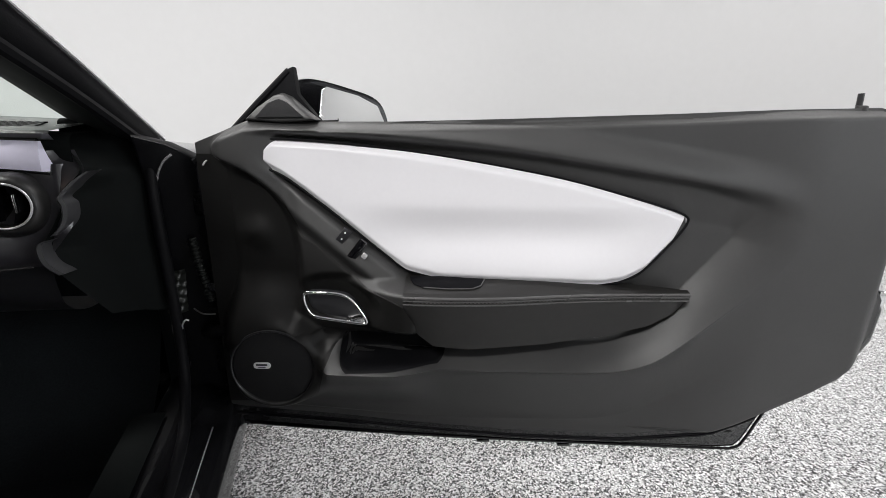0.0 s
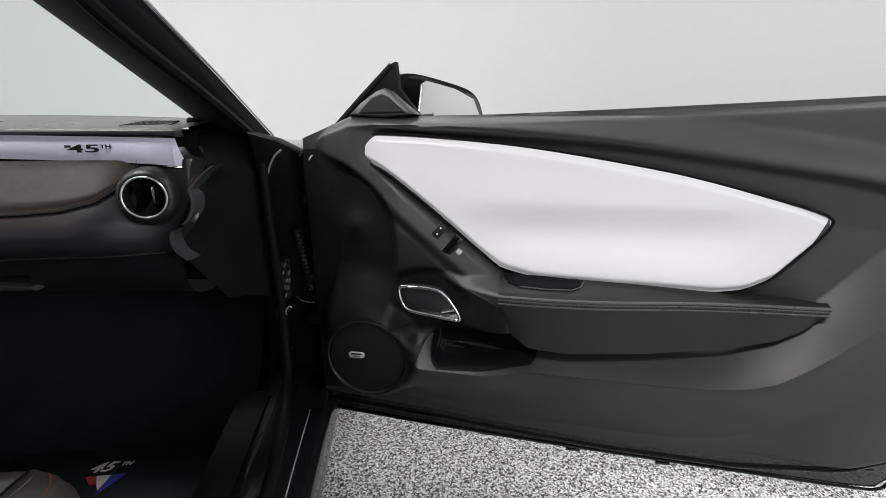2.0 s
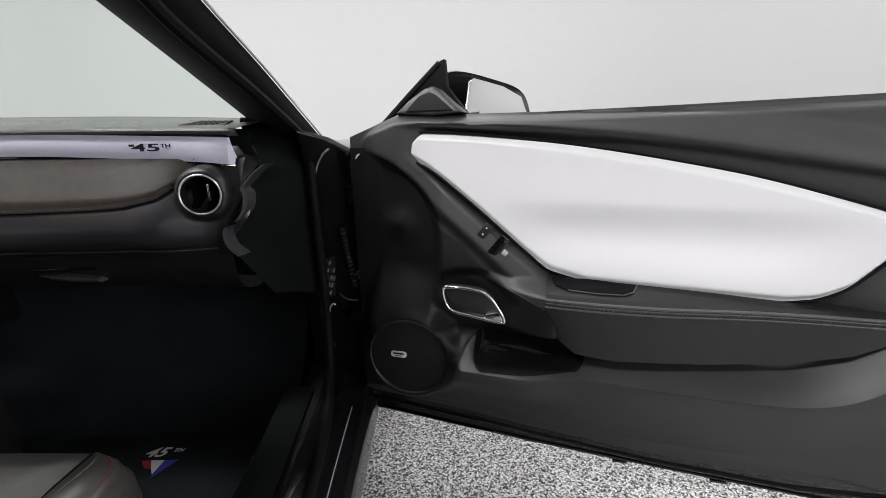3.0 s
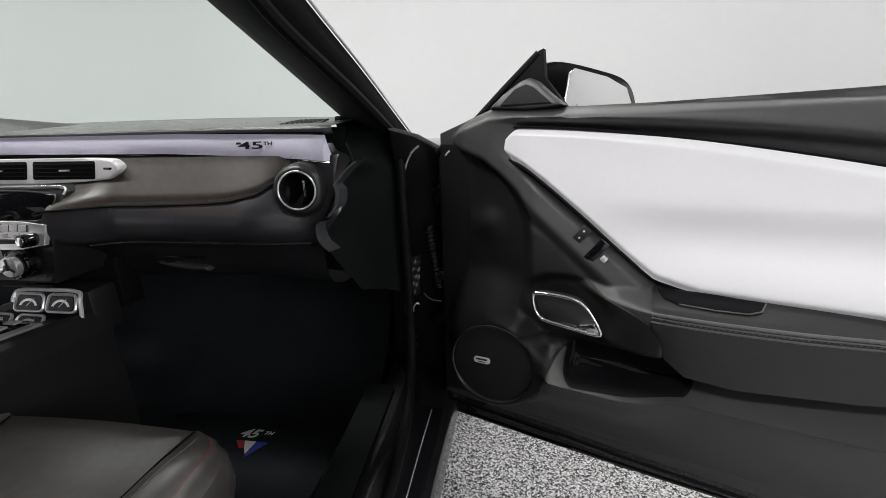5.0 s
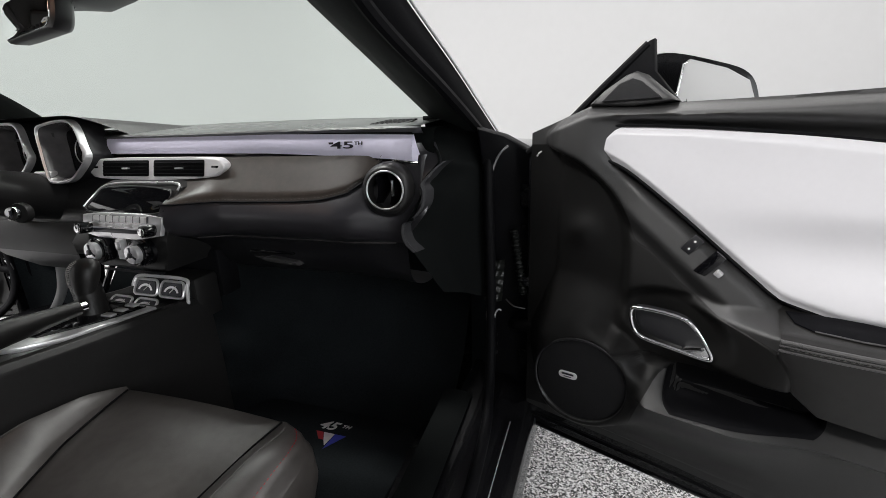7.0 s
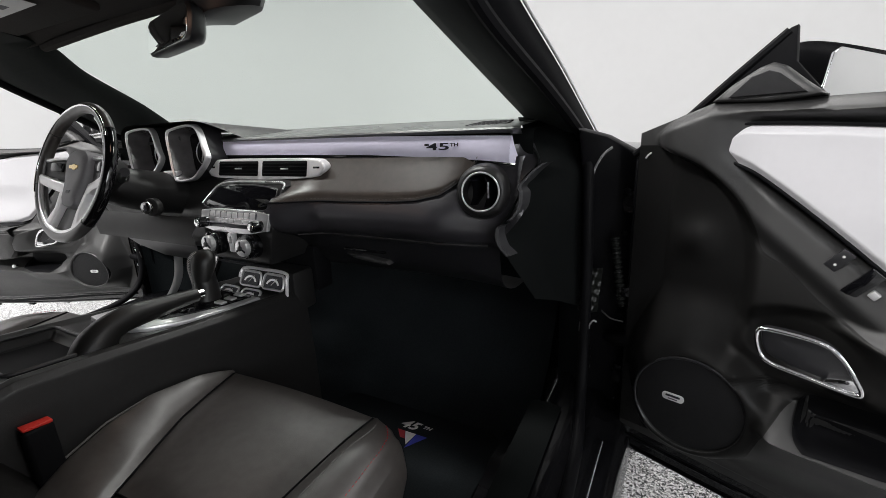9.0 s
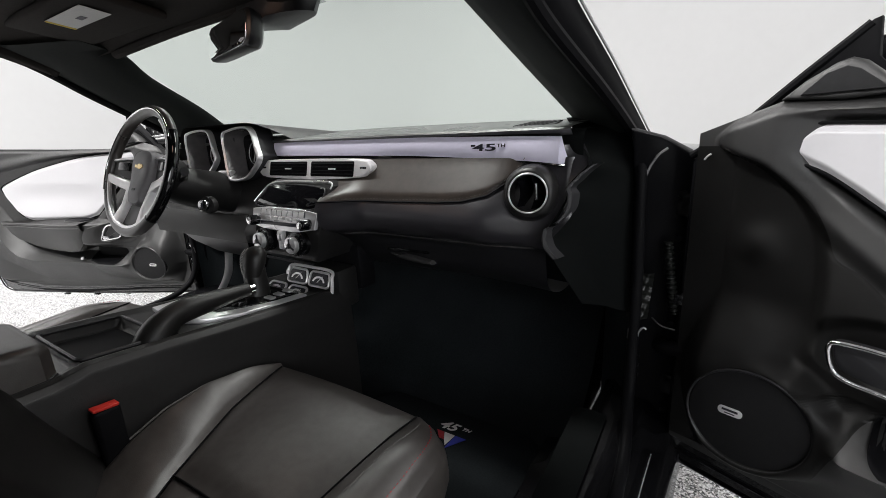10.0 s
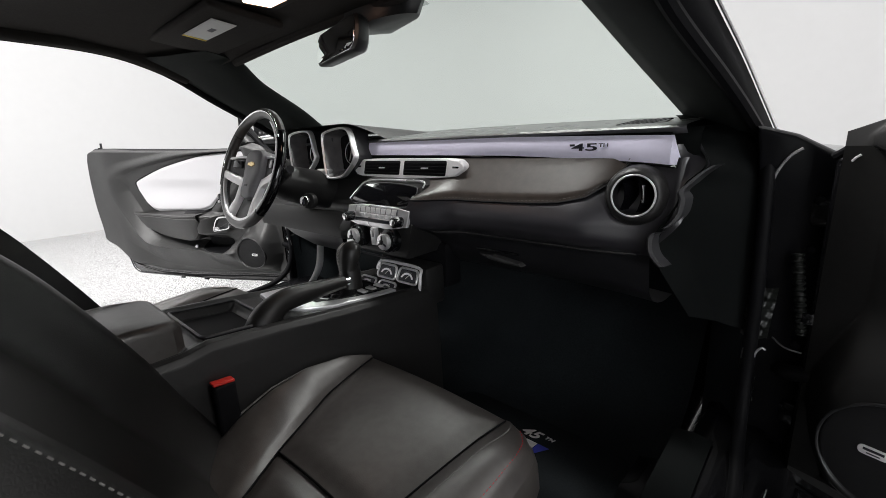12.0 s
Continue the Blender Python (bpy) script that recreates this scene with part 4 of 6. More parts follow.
part("rear_bumper", surface(lambda a, b: Vector((0.86 * (2 * a - 1), -2.26 + 0.14 * (2 * a - 1) ** 4 - 0.04 * math.sin(math.pi * b), 0.24 + 0.68 * b)), 24, 10), PAINT, body, "glossy black rear bumper", sharp=70)
part("bulkhead", block(0, 1.27, 0.56, 1.36, 0.03, 0.62, 0.004), RUBBER, body)
for m in (1, -1):
    for y in (1.62, -1.25):
        wheel_ob = part("road_wheel", ring((m * 0.80, y, 0.345), (1, 0, 0), 0.235, 0.11, 40, 14), RUBBER, body, "black road tyre")
        part("wheel_rim", disc((m * 0.82, y, 0.345), (m, 0, 0), 0.15, 0.16, 32, 0.01), PAINT, wheel_ob)
    part("chassis_rail", block(m * 0.55, 0.18, 0.13, 0.12, 3.0, 0.09, 0.01), RUBBER, body)
for y in (1.62, -1.25):
    part("axle", tube([(-0.8, y, 0.345), (0, y, 0.32), (0.8, y, 0.345)], 0.04, 8), RUBBER, body)

# ---------------------------------------------------------------- dashboard
dash = thing("dashboard", pose(0, 0, 0), "black leather dashboard with pearl white trim strip", "dashboard")


def lip_y(x):
    return 0.896 - 0.60 * max(0.0, abs(x) - 0.42) ** 2


def dash_top(a, b):
    x = -0.664 + 1.328 * a
    far = 1.31 - 0.20 * (x / 0.61) ** 2
    ly = lip_y(x) - 0.004
    k = b * 5
    if k < 1:
        return Vector((x, ly + 0.012 * (1 - k), 0.912 + 0.010 * k))
    if k < 2:
        return Vector((x, ly + 0.004 * (k - 1), 0.922 + 0.005 * (k - 1)))
    f = (k - 2) / 3
    return Vector((x, ly + 0.004 + (far - ly) * f, 0.926 + (0.026 - 0.010 * (x / 0.61) ** 2) * f ** 0.8))


def end_filler():
    """Dark return between the strip's end and the lining at the door."""
    return loft([[Vector((x, lip_y(x) + dy + 0.25 * max(0.0, x - 0.668), z)) for dy, z in ((0.030, 0.850), (0.012, 0.858), (0.012, 0.900), (0.016, 0.915), (0.030, 0.921), (0.110, 0.9225))] for x in np.linspace(0.590, 0.683, 12)])


for m in (False, True):
    part("dash_end_return", end_filler(), PILLAR, dash, "dark grey return at the dashboard end", mirror=m, sharp=70)
part("dash_top", surface(dash_top, 60, 24), DASHTOP, dash, "soft dark grey dashboard top", sharp=70)

FACE = [(0.000, 0.874), (-0.012, 0.858), (-0.040, 0.825), (-0.066, 0.795), (-0.080, 0.776), (-0.090, 0.755), (-0.088, 0.733), (-0.072, 0.715), (-0.050, 0.704), (-0.036, 0.690), (-0.024, 0.665), (-0.004, 0.635), (0.030, 0.605), (0.09, 0.585), (0.16, 0.580)]
FACE_CURVE = bez([(0, y, z) for y, z in FACE], 4)


def face_turn(x, y, z):
    """The face falls back at the door end and comes forward beside the centre stack."""
    back = -0.74 * min(0.0, y) * smooth(0.485, 0.645, x) + 0.16 * smooth(0.655, 0.705, x) ** 2
    seat = max(0.0, 0.846 - (lip_y(x) + y + back)) * (1 - smooth(0.041, 0.058, math.hypot(x - 0.600, z - 0.8135)))
    return back + seat - 0.048 * (1 - smooth(0.11, 0.22, x)) * smooth(0.66, 0.72, z) * (1 - smooth(0.78, 0.84, z))


LID = min(range(len(FACE_CURVE)), key=lambda i: abs(FACE_CURVE[i].z - 0.7035))


def face_row(a, k):
    p = FACE_CURVE[k]
    x = 0.105 + (0.568 - 0.050 * smooth(0.78, 0.70, p.z)) * a
    return Vector((x, lip_y(x) + p.y + face_turn(x, p.y, p.z), p.z))


face = part("dash_pad", surface(lambda a, b: face_row(a, round(b * LID)), 60, LID), SOFTPAD, dash, "dark soft-touch dashboard face", sharp=70)
part("glove_box_lid", surface(lambda a, b: face_row(a, LID + round(b * (len(FACE_CURVE) - 1 - LID))), 60, len(FACE_CURVE) - 1 - LID), SMOOTH, dash, "matte black glove box lid", sharp=70)


def seam_z(x):
    return lerp_table([(0.10, 0.783), (0.285, 0.785), (0.40, 0.788), (0.46, 0.792), (0.512, 0.804), (0.549, 0.830), (0.570, 0.858), (0.578, 0.873)], x)


def face_point(x, z, lift=0.0):
    best = min(range(len(FACE_CURVE) - 1), key=lambda i: abs((FACE_CURVE[i].z + FACE_CURVE[i + 1].z) / 2 - z))
    a, b = FACE_CURVE[best], FACE_CURVE[best + 1]
    f = (z - a.z) / (b.z - a.z) if abs(b.z - a.z) > 1e-6 else 0
    y = a.y + (b.y - a.y) * f
    return Vector((x, lip_y(x) + y + face_turn(x, y, z) - lift, z))


def upper_pad(a, b):
    x = 0.108 + 0.466 * a
    zt, zb = 0.8725, seam_z(x) + 0.001
    z = zb + (zt - zb) * b
    edge = min(a * 8, (1 - a) * 14, b * 5, 1)
    return face_point(x, z, 0.0005 + 0.0065 * smooth(0, 1, edge))


pad = part("leather_pad", surface(upper_pad, 60, 18), PADSKIN, dash, "dark brown-black stitched leather pad", sharp=70)
seam = [face_point(x, seam_z(x), 0.002) for x in np.linspace(0.10, 0.577, 70)]
part("pad_seam", tube(seam, 0.0022, 6), RUBBER, pad)
stitches(resample([p + Vector((0, -0.005, 0.006)) for p in seam], 0.0045), DARKTHREAD, pad, 0.0005)

# pearl strip with lettering
def strip_at(x, f, lift=0.0):
    z0 = lerp_table([(-0.2, 0.884), (0.3, 0.8785), (0.60, 0.8655), (0.66, 0.861)], x)
    z1 = lerp_table([(-0.2, 0.921), (0.3, 0.9175), (0.62, 0.9105), (0.66, 0.9095)], x)
    return Vector((x, lip_y(x) + 0.002 - 0.010 * (1 - f) - 0.004 * math.sin(math.pi * f) - lift, z0 + (z1 - z0) * f))


def strip(a, b):
    x = -0.205 + 0.848 * a
    return strip_at(x, b)


st = part("trim_strip", surface(strip, 70, 10), STRIP, dash, "pearl white trim strip", sharp=70)
cap = [strip_at(0.643, f) for f in (0, 0.25, 0.5, 0.75, 1)]
cap2 = [Vector((0.662 - 0.019 * f, p.y + 0.006, p.z)) for f, p in zip((0, 0.25, 0.5, 0.75, 1), cap)]
part("strip_end", loft([cap, cap2]), STRIP, st, "bevelled white strip end", sharp=15)
part("strip_gap", tube([strip_at(x, 1.03, -0.003) for x in np.linspace(-0.205, 0.64, 40)], 0.0035, 6), GLOSS, st)
part("strip_under", tube([strip_at(x, -0.05, -0.003) for x in np.linspace(-0.205, 0.655, 40)], 0.0028, 6), GLOSS, st)
p45 = strip_at(0.480, 0.50, 0.0035)
lettering("45", 0.0190, pose(p45.x + 0.005, p45.y, p45.z, 82, 0, 2), INK, st, "anniversary_numerals", 0.0, width=2.75)
lettering("TH", 0.0095, pose(p45.x + 0.0415, p45.y - 0.0010, p45.z + 0.0035, 82, 0, 2), INK, st, "anniversary_suffix", 0.0, width=1.45)
part("numeral_tail", block(p45.x - 0.0205, p45.y - 0.0004, p45.z + 0.0046, 0.010, 0.001, 0.0040, 0), INK, st)
part("numeral_bar", block(p45.x + 0.0050, p45.y - 0.0006, p45.z - 0.001, 0.0022, 0.001, 0.017, 0), STRIP, st)

# defroster grille near the pillar
gx, gy, gz = 0.568, 0.955, 0.9335
lean = Matrix.Rotation(radians(9), 4, "X")
gr = part("defroster_grille", block(gx, gy, gz, 0.082, 0.060, 0.003, 0.001, turn=lean), DASHTOP, dash, "dark grey slotted defroster grille")
for k in range(6):
    part("grille_slot", block(gx - 0.029 + 0.0116 * k, gy, gz + 0.0009, 0.0068, 0.054, 0.002, 0.0003, turn=lean @ Matrix.Rotation(radians(-26), 4, "Z")), RUBBER, gr)


def round_vent(cx, cy, cz, axis, parent):
    """Round air vent with a bright ring and blades."""
    ax = Vector(axis).normalized()
    q = Vector((0, 0, 1)).rotation_difference(ax).to_matrix()
    prof = [(0.053, -0.036), (0.0505, -0.016), (0.0465, -0.006), (0.0415, 0.000), (0.0375, 0.002), (0.035, 0.001), (0.033, -0.006), (0.0325, -0.045), (0.0, -0.045)]
    rows = [[Vector((cx, cy, cz)) + q @ Vector((r * math.cos(t), r * math.sin(t), h)) for t in np.linspace(0, 2 * math.pi, 49)[:-1]] for r, h in prof]
    v = part("round_vent", loft(rows, closed=True), PLASTIC, parent, "round air vent with bright ring", sharp=50)
    part("vent_ring", ring(Vector((cx, cy, cz)) + ax * 0.002, ax, 0.0348, 0.0017, 48, 8), SILVER, v, "thin bright ring")
    for off in (-0.016, 0.012):
        def blade(a, b, off=off):
            h = math.sqrt(max(0, 0.0315 ** 2 - off ** 2)) * (2 * a - 1)
            return Vector((cx + off + (b - 0.5) * 0.016 + 0.007 * math.sin(math.pi * a), cy + 0.006 + 0.026 * b, cz + h))
        part("vent_blade", surface(blade, 14, 5), GLOSS, v, sharp=80)
    part("blade_tab", block(cx + 0.016, cy + 0.001, cz + 0.004, 0.0035, 0.008, 0.030, 0.0012), CHROME, v)
    return v


round_vent(0.600, 0.824, 0.8135, (0.12, -1, 0.10), dash)
round_vent(-0.600, 0.824, 0.8135, (-0.12, -1, 0.10), dash)

# rib and panel at the dashboard's end; the rib's grey stands for caught light
for m in (False, True):
    arc = bez([(0.703, 0.850, 0.861), (0.688, 0.842, 0.849), (0.675, 0.838, 0.835), (0.664, 0.836, 0.821), (0.667, 0.836, 0.808), (0.664, 0.836, 0.786), (0.655, 0.834, 0.770), (0.645, 0.832, 0.760)], 8)
    part("end_rib", loft([[p, p + Vector((0.004, -0.005, 0.002)), p + Vector((0.010, -0.003, 0.003)), p + Vector((0.014, 0.03, 0.002))] for p in arc]), LITGREY, dash, "raised rib at the dashboard end, lightened where it catches light", mirror=m, sharp=50)
    arc2 = bez([(0.639, 0.822, 0.755), (0.629, 0.822, 0.748), (0.627, 0.822, 0.730), (0.632, 0.824, 0.712), (0.645, 0.830, 0.694)], 8)
    part("end_rib", loft([[p, p + Vector((0.004, -0.005, 0.002)), p + Vector((0.010, -0.003, 0.003)), p + Vector((0.014, 0.03, 0.0))] for p in arc2]), LITGREY, dash, mirror=m, sharp=50)

# skin between the dashboard face and the lining at the door
END_LINE = sorted((z, x, y) for x, y, z in END_IN if 0.73 < z < 0.93)


def end_skin(a, b):
    z = 0.765 + 0.130 * b
    p = face_point(0.650, min(z, 0.873), -0.003)
    q = Vector((lerp_table([(c, x) for c, x, _ in END_LINE], z) + 0.006, lerp_table([(c, y) for c, _, y in END_LINE], z) + 0.004, z))
    return Vector((p.x, p.y, z)).lerp(q, a)


for m in (False, True):
    part("end_skin", surface(end_skin, 6, 20), SOFTPAD, dash, mirror=m, sharp=70)

# glove box lid gap and handle
part("glove_gap", tube([face_point(x, 0.7035, 0.0005) for x in np.linspace(0.14, 0.60, 30)], 0.0018, 6), PIPING, dash)
gh = part("glove_handle", slab([(0.236, 0.652), (0.300, 0.649), (0.345, 0.641), (0.350, 0.632), (0.300, 0.634), (0.262, 0.640)], lambda a, b, k: (a, face_point(a, b).y + 0.006 - k - 0.3 * (0.652 - b), b), 0.022, 0.004), PIPING, dash, "glossy black glove box handle")
part("handle_recess", block(0.285, face_point(0.285, 0.662).y - 0.001, 0.662, 0.12, 0.008, 0.006, 0.002), GLOSS, gh)

# centre vents
cvb = [(-0.205, 0.850), (-0.196, 0.866), (-0.165, 0.8735), (0.0, 0.8745), (0.165, 0.8735), (0.198, 0.866), (0.208, 0.853), (0.196, 0.840), (0.165, 0.831), (0.0, 0.8255), (-0.165, 0.829), (-0.196, 0.836)]
cvl = [(p.x, p.z) for p in bez([(a, 0, b) for a, b in cvb], 4, closed=True)]
cv = part("centre_vent_bezel", slab(cvl, lambda a, b, k: (a, 0.880 - k - 0.25 * (0.874 - b), b), 0.022, 0.005, 3), PALE, dash, "pale silver centre vent bezel")
for cx in (-0.0815, 0.0815):
    hole = [(cx + a * (1 + 0.0 * b), 0.8515 + b) for a, b in rounded(0.148, 0.036, 0.004, 3)]
    part("vent_opening", slab(hole, lambda a, b, k: (a, 0.8615 - k - 0.25 * (0.874 - b), b), 0.0045, 0.0008), RUBBER, cv, "black slatted vent opening")
    for k in range(4):
        z = 0.8395 + 0.0080 * k
        part("vent_slat", block(cx, 0.8560 - 0.25 * (0.874 - z), z, 0.142, 0.004, 0.0018, 0.0006), RUBBER, cv)
    part("vent_tab", block(cx + 0.004, 0.8500, 0.8515, 0.022, 0.006, 0.0035, 0.001), SILVER, cv)
for cx in (-0.183, 0.184):
    part("vent_button", block(cx, 0.8555, 0.8525, 0.020, 0.006, 0.008, 0.0012), GLOSS, cv)

# centre stack
stack_side = [(0.125, 0.815), (0.122, 0.775), (0.118, 0.700), (0.108, 0.655), (0.10, 0.640), (-0.10, 0.640), (-0.108, 0.655), (-0.118, 0.700), (-0.122, 0.775), (-0.125, 0.815), (-0.10, 0.826), (0.10, 0.826)]


def stack_y(z):
    return lerp_table([(0.56, 0.800), (0.60, 0.775), (0.64, 0.752), (0.70, 0.748), (0.77, 0.768), (0.83, 0.822)], z)


sk = part("stack_body", slab(stack_side, lambda a, b, k: (a, stack_y(b) + 0.004 + (0.12 - k), b), 0.12, 0.006), PLASTIC, dash, "black centre stack")
scr = [(p.x, p.z) for p in bez([(-0.112, 0, 0.768), (-0.108, 0, 0.795), (-0.092, 0, 0.812), (0, 0, 0.8165), (0.092, 0, 0.812), (0.110, 0, 0.805), (0.113, 0, 0.790), (0.108, 0, 0.768), (0, 0, 0.764)], 5, closed=True)]
part("display", slab(scr, lambda a, b, k: (a, stack_y(b) + 0.003 - k, b), 0.006, 0.002), GLOSS, sk, "glossy black radio display")
part("display_trim", tube([Vector((a, stack_y(b) - 0.002, b)) for a, b in scr], 0.0020, 6, closed=True), SMOOTH, sk)
part("stack_band", tube(bez([(-0.128, stack_y(0.775) - 0.002, 0.775), (-0.118, stack_y(0.80) - 0.001, 0.800), (-0.098, stack_y(0.815) - 0.002, 0.817), (-0.05, stack_y(0.825) - 0.003, 0.8235), (0.05, stack_y(0.825) - 0.003, 0.8245), (0.115, stack_y(0.825) - 0.003, 0.8235), (0.124, stack_y(0.81) - 0.002, 0.810)], 6), 0.0019, 8), SILVER, sk, "slim silver band round the display")
rad = [(-0.118, 0.760), (-0.06, 0.766), (0.06, 0.766), (0.118, 0.760), (0.116, 0.722), (0.06, 0.712), (-0.06, 0.712), (-0.116, 0.722)]
rp = part("radio_panel", slab(rad, lambda a, b, k: (a, stack_y(b) + 0.002 - k, b), 0.010, 0.003), SILVER, sk, "silver radio panel with buttons")
for k in range(9):
    part("key_gap", block(-0.080 + 0.020 * k, stack_y(0.755) - 0.0080, 0.7535, 0.0022, 0.006, 0.014, 0, turn=Matrix.Rotation(radians(-15), 4, "X")), INK, rp)
part("radio_slot", block(0, stack_y(0.732) - 0.0085, 0.7285, 0.158, 0.004, 0.009, 0.001), INK, rp)
for k in range(8):
    part("radio_key", block(-0.070 + 0.020 * k, stack_y(0.755) - 0.009, 0.7535, 0.0175, 0.006, 0.013, 0.0012, turn=Matrix.Rotation(radians(-15), 4, "X")), PALE, rp)
for k in range(5):
    part("radio_key", block(-0.050 + 0.025 * k, stack_y(0.74) - 0.009, 0.7405, 0.021, 0.005, 0.009, 0.001), PALE, rp)
for s in (-0.094, 0.094):
    kn = part("radio_knob", disc((s, stack_y(0.735) - 0.018, 0.7345), (0, -1, 0.1), 0.0125, 0.030, 28, 0.003), GLOSS, sk, "black radio knob with bright face")
    part("knob_face", disc((s, stack_y(0.735) - 0.0335, 0.7355), (0, -1, 0.1), 0.0085, 0.003, 24, 0.001), CHROME, kn)
for s in (-0.060, 0.060):
    col = part("climate_collar", disc((s, stack_y(0.685) - 0.008, 0.686), (0, -1, 0.05), 0.029, 0.026, 32, 0.005), GLOSS, sk, "round black climate dial collar")
    part("climate_dial", disc((s, stack_y(0.685) - 0.026, 0.687), (0, -1, 0.05), 0.020, 0.014, 32, 0.003), SILVER, col, "silver climate dial")
    for t in (90, 210, 330):
        part("dial_segment", block(s + 0.011 * math.cos(radians(t)), stack_y(0.685) - 0.0335, 0.687 + 0.011 * math.sin(radians(t)), 0.011, 0.002, 0.0045, 0.0008, turn=Matrix.Rotation(radians(-t), 4, "Y")), INK, col)
    part("dial_hub", disc((s, stack_y(0.685) - 0.034, 0.687), (0, -1, 0.05), 0.006, 0.006, 20, 0.0015), SMOOTH, col)
hz = part("hazard_panel", block(0, stack_y(0.69) - 0.004, 0.690, 0.018, 0.014, 0.046, 0.003), PALE, sk, "silver hazard button column")
part("hazard_button", block(0, stack_y(0.69) - 0.012, 0.698, 0.011, 0.005, 0.018, 0.0015), SILVER, hz)
part("stack_recess", block(0, 0.895, 0.60, 0.26, 0.06, 0.12, 0.008), RUBBER, sk)
part("stack_lip", tube([(-0.09, 0.758, 0.634), (0, 0.752, 0.636), (0.09, 0.758, 0.634)], 0.003, 6), SMOOTH, sk)

# dashboard ahead of the driver
def driver_face(a, b):
    x = -0.700 + 0.600 * a
    p = FACE_CURVE[min(len(FACE_CURVE) - 1, round(b * (len(FACE_CURVE) - 1)))]
    y = lip_y(x) + p.y * 0.7 + 0.16 * smooth(-0.655, -0.705, x) ** 2
    return Vector((x, y, p.z))


part("driver_dash_face", surface(driver_face, 40, len(FACE_CURVE) - 1), PLASTIC, dash, "dark dashboard face ahead of the driver", sharp=70)


def hood(a, b):
    x = -0.575 + 0.500 * a
    s = math.sin(math.pi / 2 * min(1, a / 0.14)) ** 0.5 * (1 - smooth(0.72, 1.0, a))
    y = 0.842 + 0.075 * smooth(0.70, 0.95, a) + 0.30 * b
    return Vector((x, y - 0.008 * s * (1 - b), 0.912 + 0.006 * b + (0.063 - 0.034 * b) * s))


part("cluster_hood", surface(hood, 36, 14), PLASTIC, dash, "dark instrument hood", sharp=70)
BEZEL_R = [(-0.333, 0.947), (-0.300, 0.962), (-0.229, 0.968), (-0.193, 0.952), (-0.170, 0.905), (-0.160, 0.878), (-0.185, 0.848), (-0.225, 0.822), (-0.290, 0.818), (-0.308, 0.845), (-0.320, 0.885)]
BEZEL_L = [(-0.533, 0.949), (-0.505, 0.963), (-0.435, 0.967), (-0.398, 0.954), (-0.375, 0.905), (-0.362, 0.878), (-0.385, 0.848), (-0.425, 0.826), (-0.480, 0.826), (-0.505, 0.850), (-0.520, 0.890)]
for cx, fr in ((-0.252, BEZEL_R), (-0.453, BEZEL_L)):
    lp = bez([(a - 0.007, 0, b) for a, b in fr], 5, closed=True)

    def bezel_row(s, dy):
        return [Vector((cx + (p.x - cx) * s, 0.836 + dy + 0.16 * (p.z - 0.90), 0.893 + (p.z - 0.893) * s)) for p in lp]

    bz = part("gauge_bezel", loft([bezel_row(s, dy) for s, dy in ((1.0, 0.010), (0.995, 0.0), (0.98, -0.006), (0.935, -0.007), (0.90, -0.003))], closed=True), SILVER, dash, "silver squared instrument bezel", sharp=60)
    part("bezel_side", loft([bezel_row(s, dy) for s, dy in ((1.0, 0.06), (0.998, 0.009))], closed=True), SMOOTH, bz, "black outer side of the bezel", sharp=40)
    part("bezel_tunnel", loft([bezel_row(s, dy) for s, dy in ((0.90, -0.003), (0.87, 0.004), (0.74, 0.052))], closed=True), TUNNEL, bz, "dark inner wall of the bezel", sharp=40)
    part("gauge_face", slab([(cx + (p.x - cx) * 0.745, 0.893 + (p.z - 0.893) * 0.745) for p in lp], lambda a, b, k: (a, 0.892 - k + 0.16 * (b - 0.90), b), 0.004, 0), GLOSS, bz, "dark gauge face")
    part("gauge_ring", ring((cx, 0.884, 0.893), (0, -1, 0.16), 0.034, 0.0014, 40, 6), SILVER, bz)
    part("gauge_needle", block(cx - 0.006, 0.883, 0.888, 0.003, 0.003, 0.045, 0.0005, turn=Matrix.Rotation(radians(25), 4, "Y")), WHITETHREAD, bz)
part("bezel_step", block(-0.330, 0.832, 0.838, 0.060, 0.02, 0.018, 0.004), SILVER, dash, "silver step between the bezels")
part("cluster_bridge", block(-0.348, 0.868, 0.895, 0.05, 0.012, 0.12, 0.006), SMOOTH, dash)

# steering column, stalks, ignition and knee panel
col = part("column_shroud", outward(loft([[Vector((-0.36 + 0.062 * math.cos(t) * w, y, z + 0.055 * math.sin(t) * w)) for t in np.linspace(0, 2 * math.pi, 25)[:-1]] for y, z, w in ((0.655, 0.832, 0.75), (0.69, 0.822, 0.95), (0.76, 0.800, 1.05), (0.86, 0.775, 1.1))], closed=True, cap=True)), PLASTIC, dash, "black steering column shroud")
for s in (-1, 1):
    part("column_stalk", tube([(-0.36 + s * 0.05, 0.69, 0.835), (-0.36 + s * 0.10, 0.668, 0.850), (-0.36 + s * 0.145, 0.655, 0.862)], lambda t: 0.0065 + 0.004 * t, 10), SMOOTH, col, "black column stalk")
ign = part("ignition_boss", disc((-0.206, 0.694, 0.7735), (0.35, -1, 0.1), 0.022, 0.016, 28, 0.005), PLASTIC, dash, "round ignition boss")
part("ignition_lock", disc((-0.1992, 0.676, 0.7754), (0.35, -1, 0.1), 0.0145, 0.008, 24, 0.002), CHROME, ign, "bright ignition lock")
part("key_slot", block(-0.1972, 0.671, 0.7754, 0.002, 0.003, 0.014, 0), INK, ign)
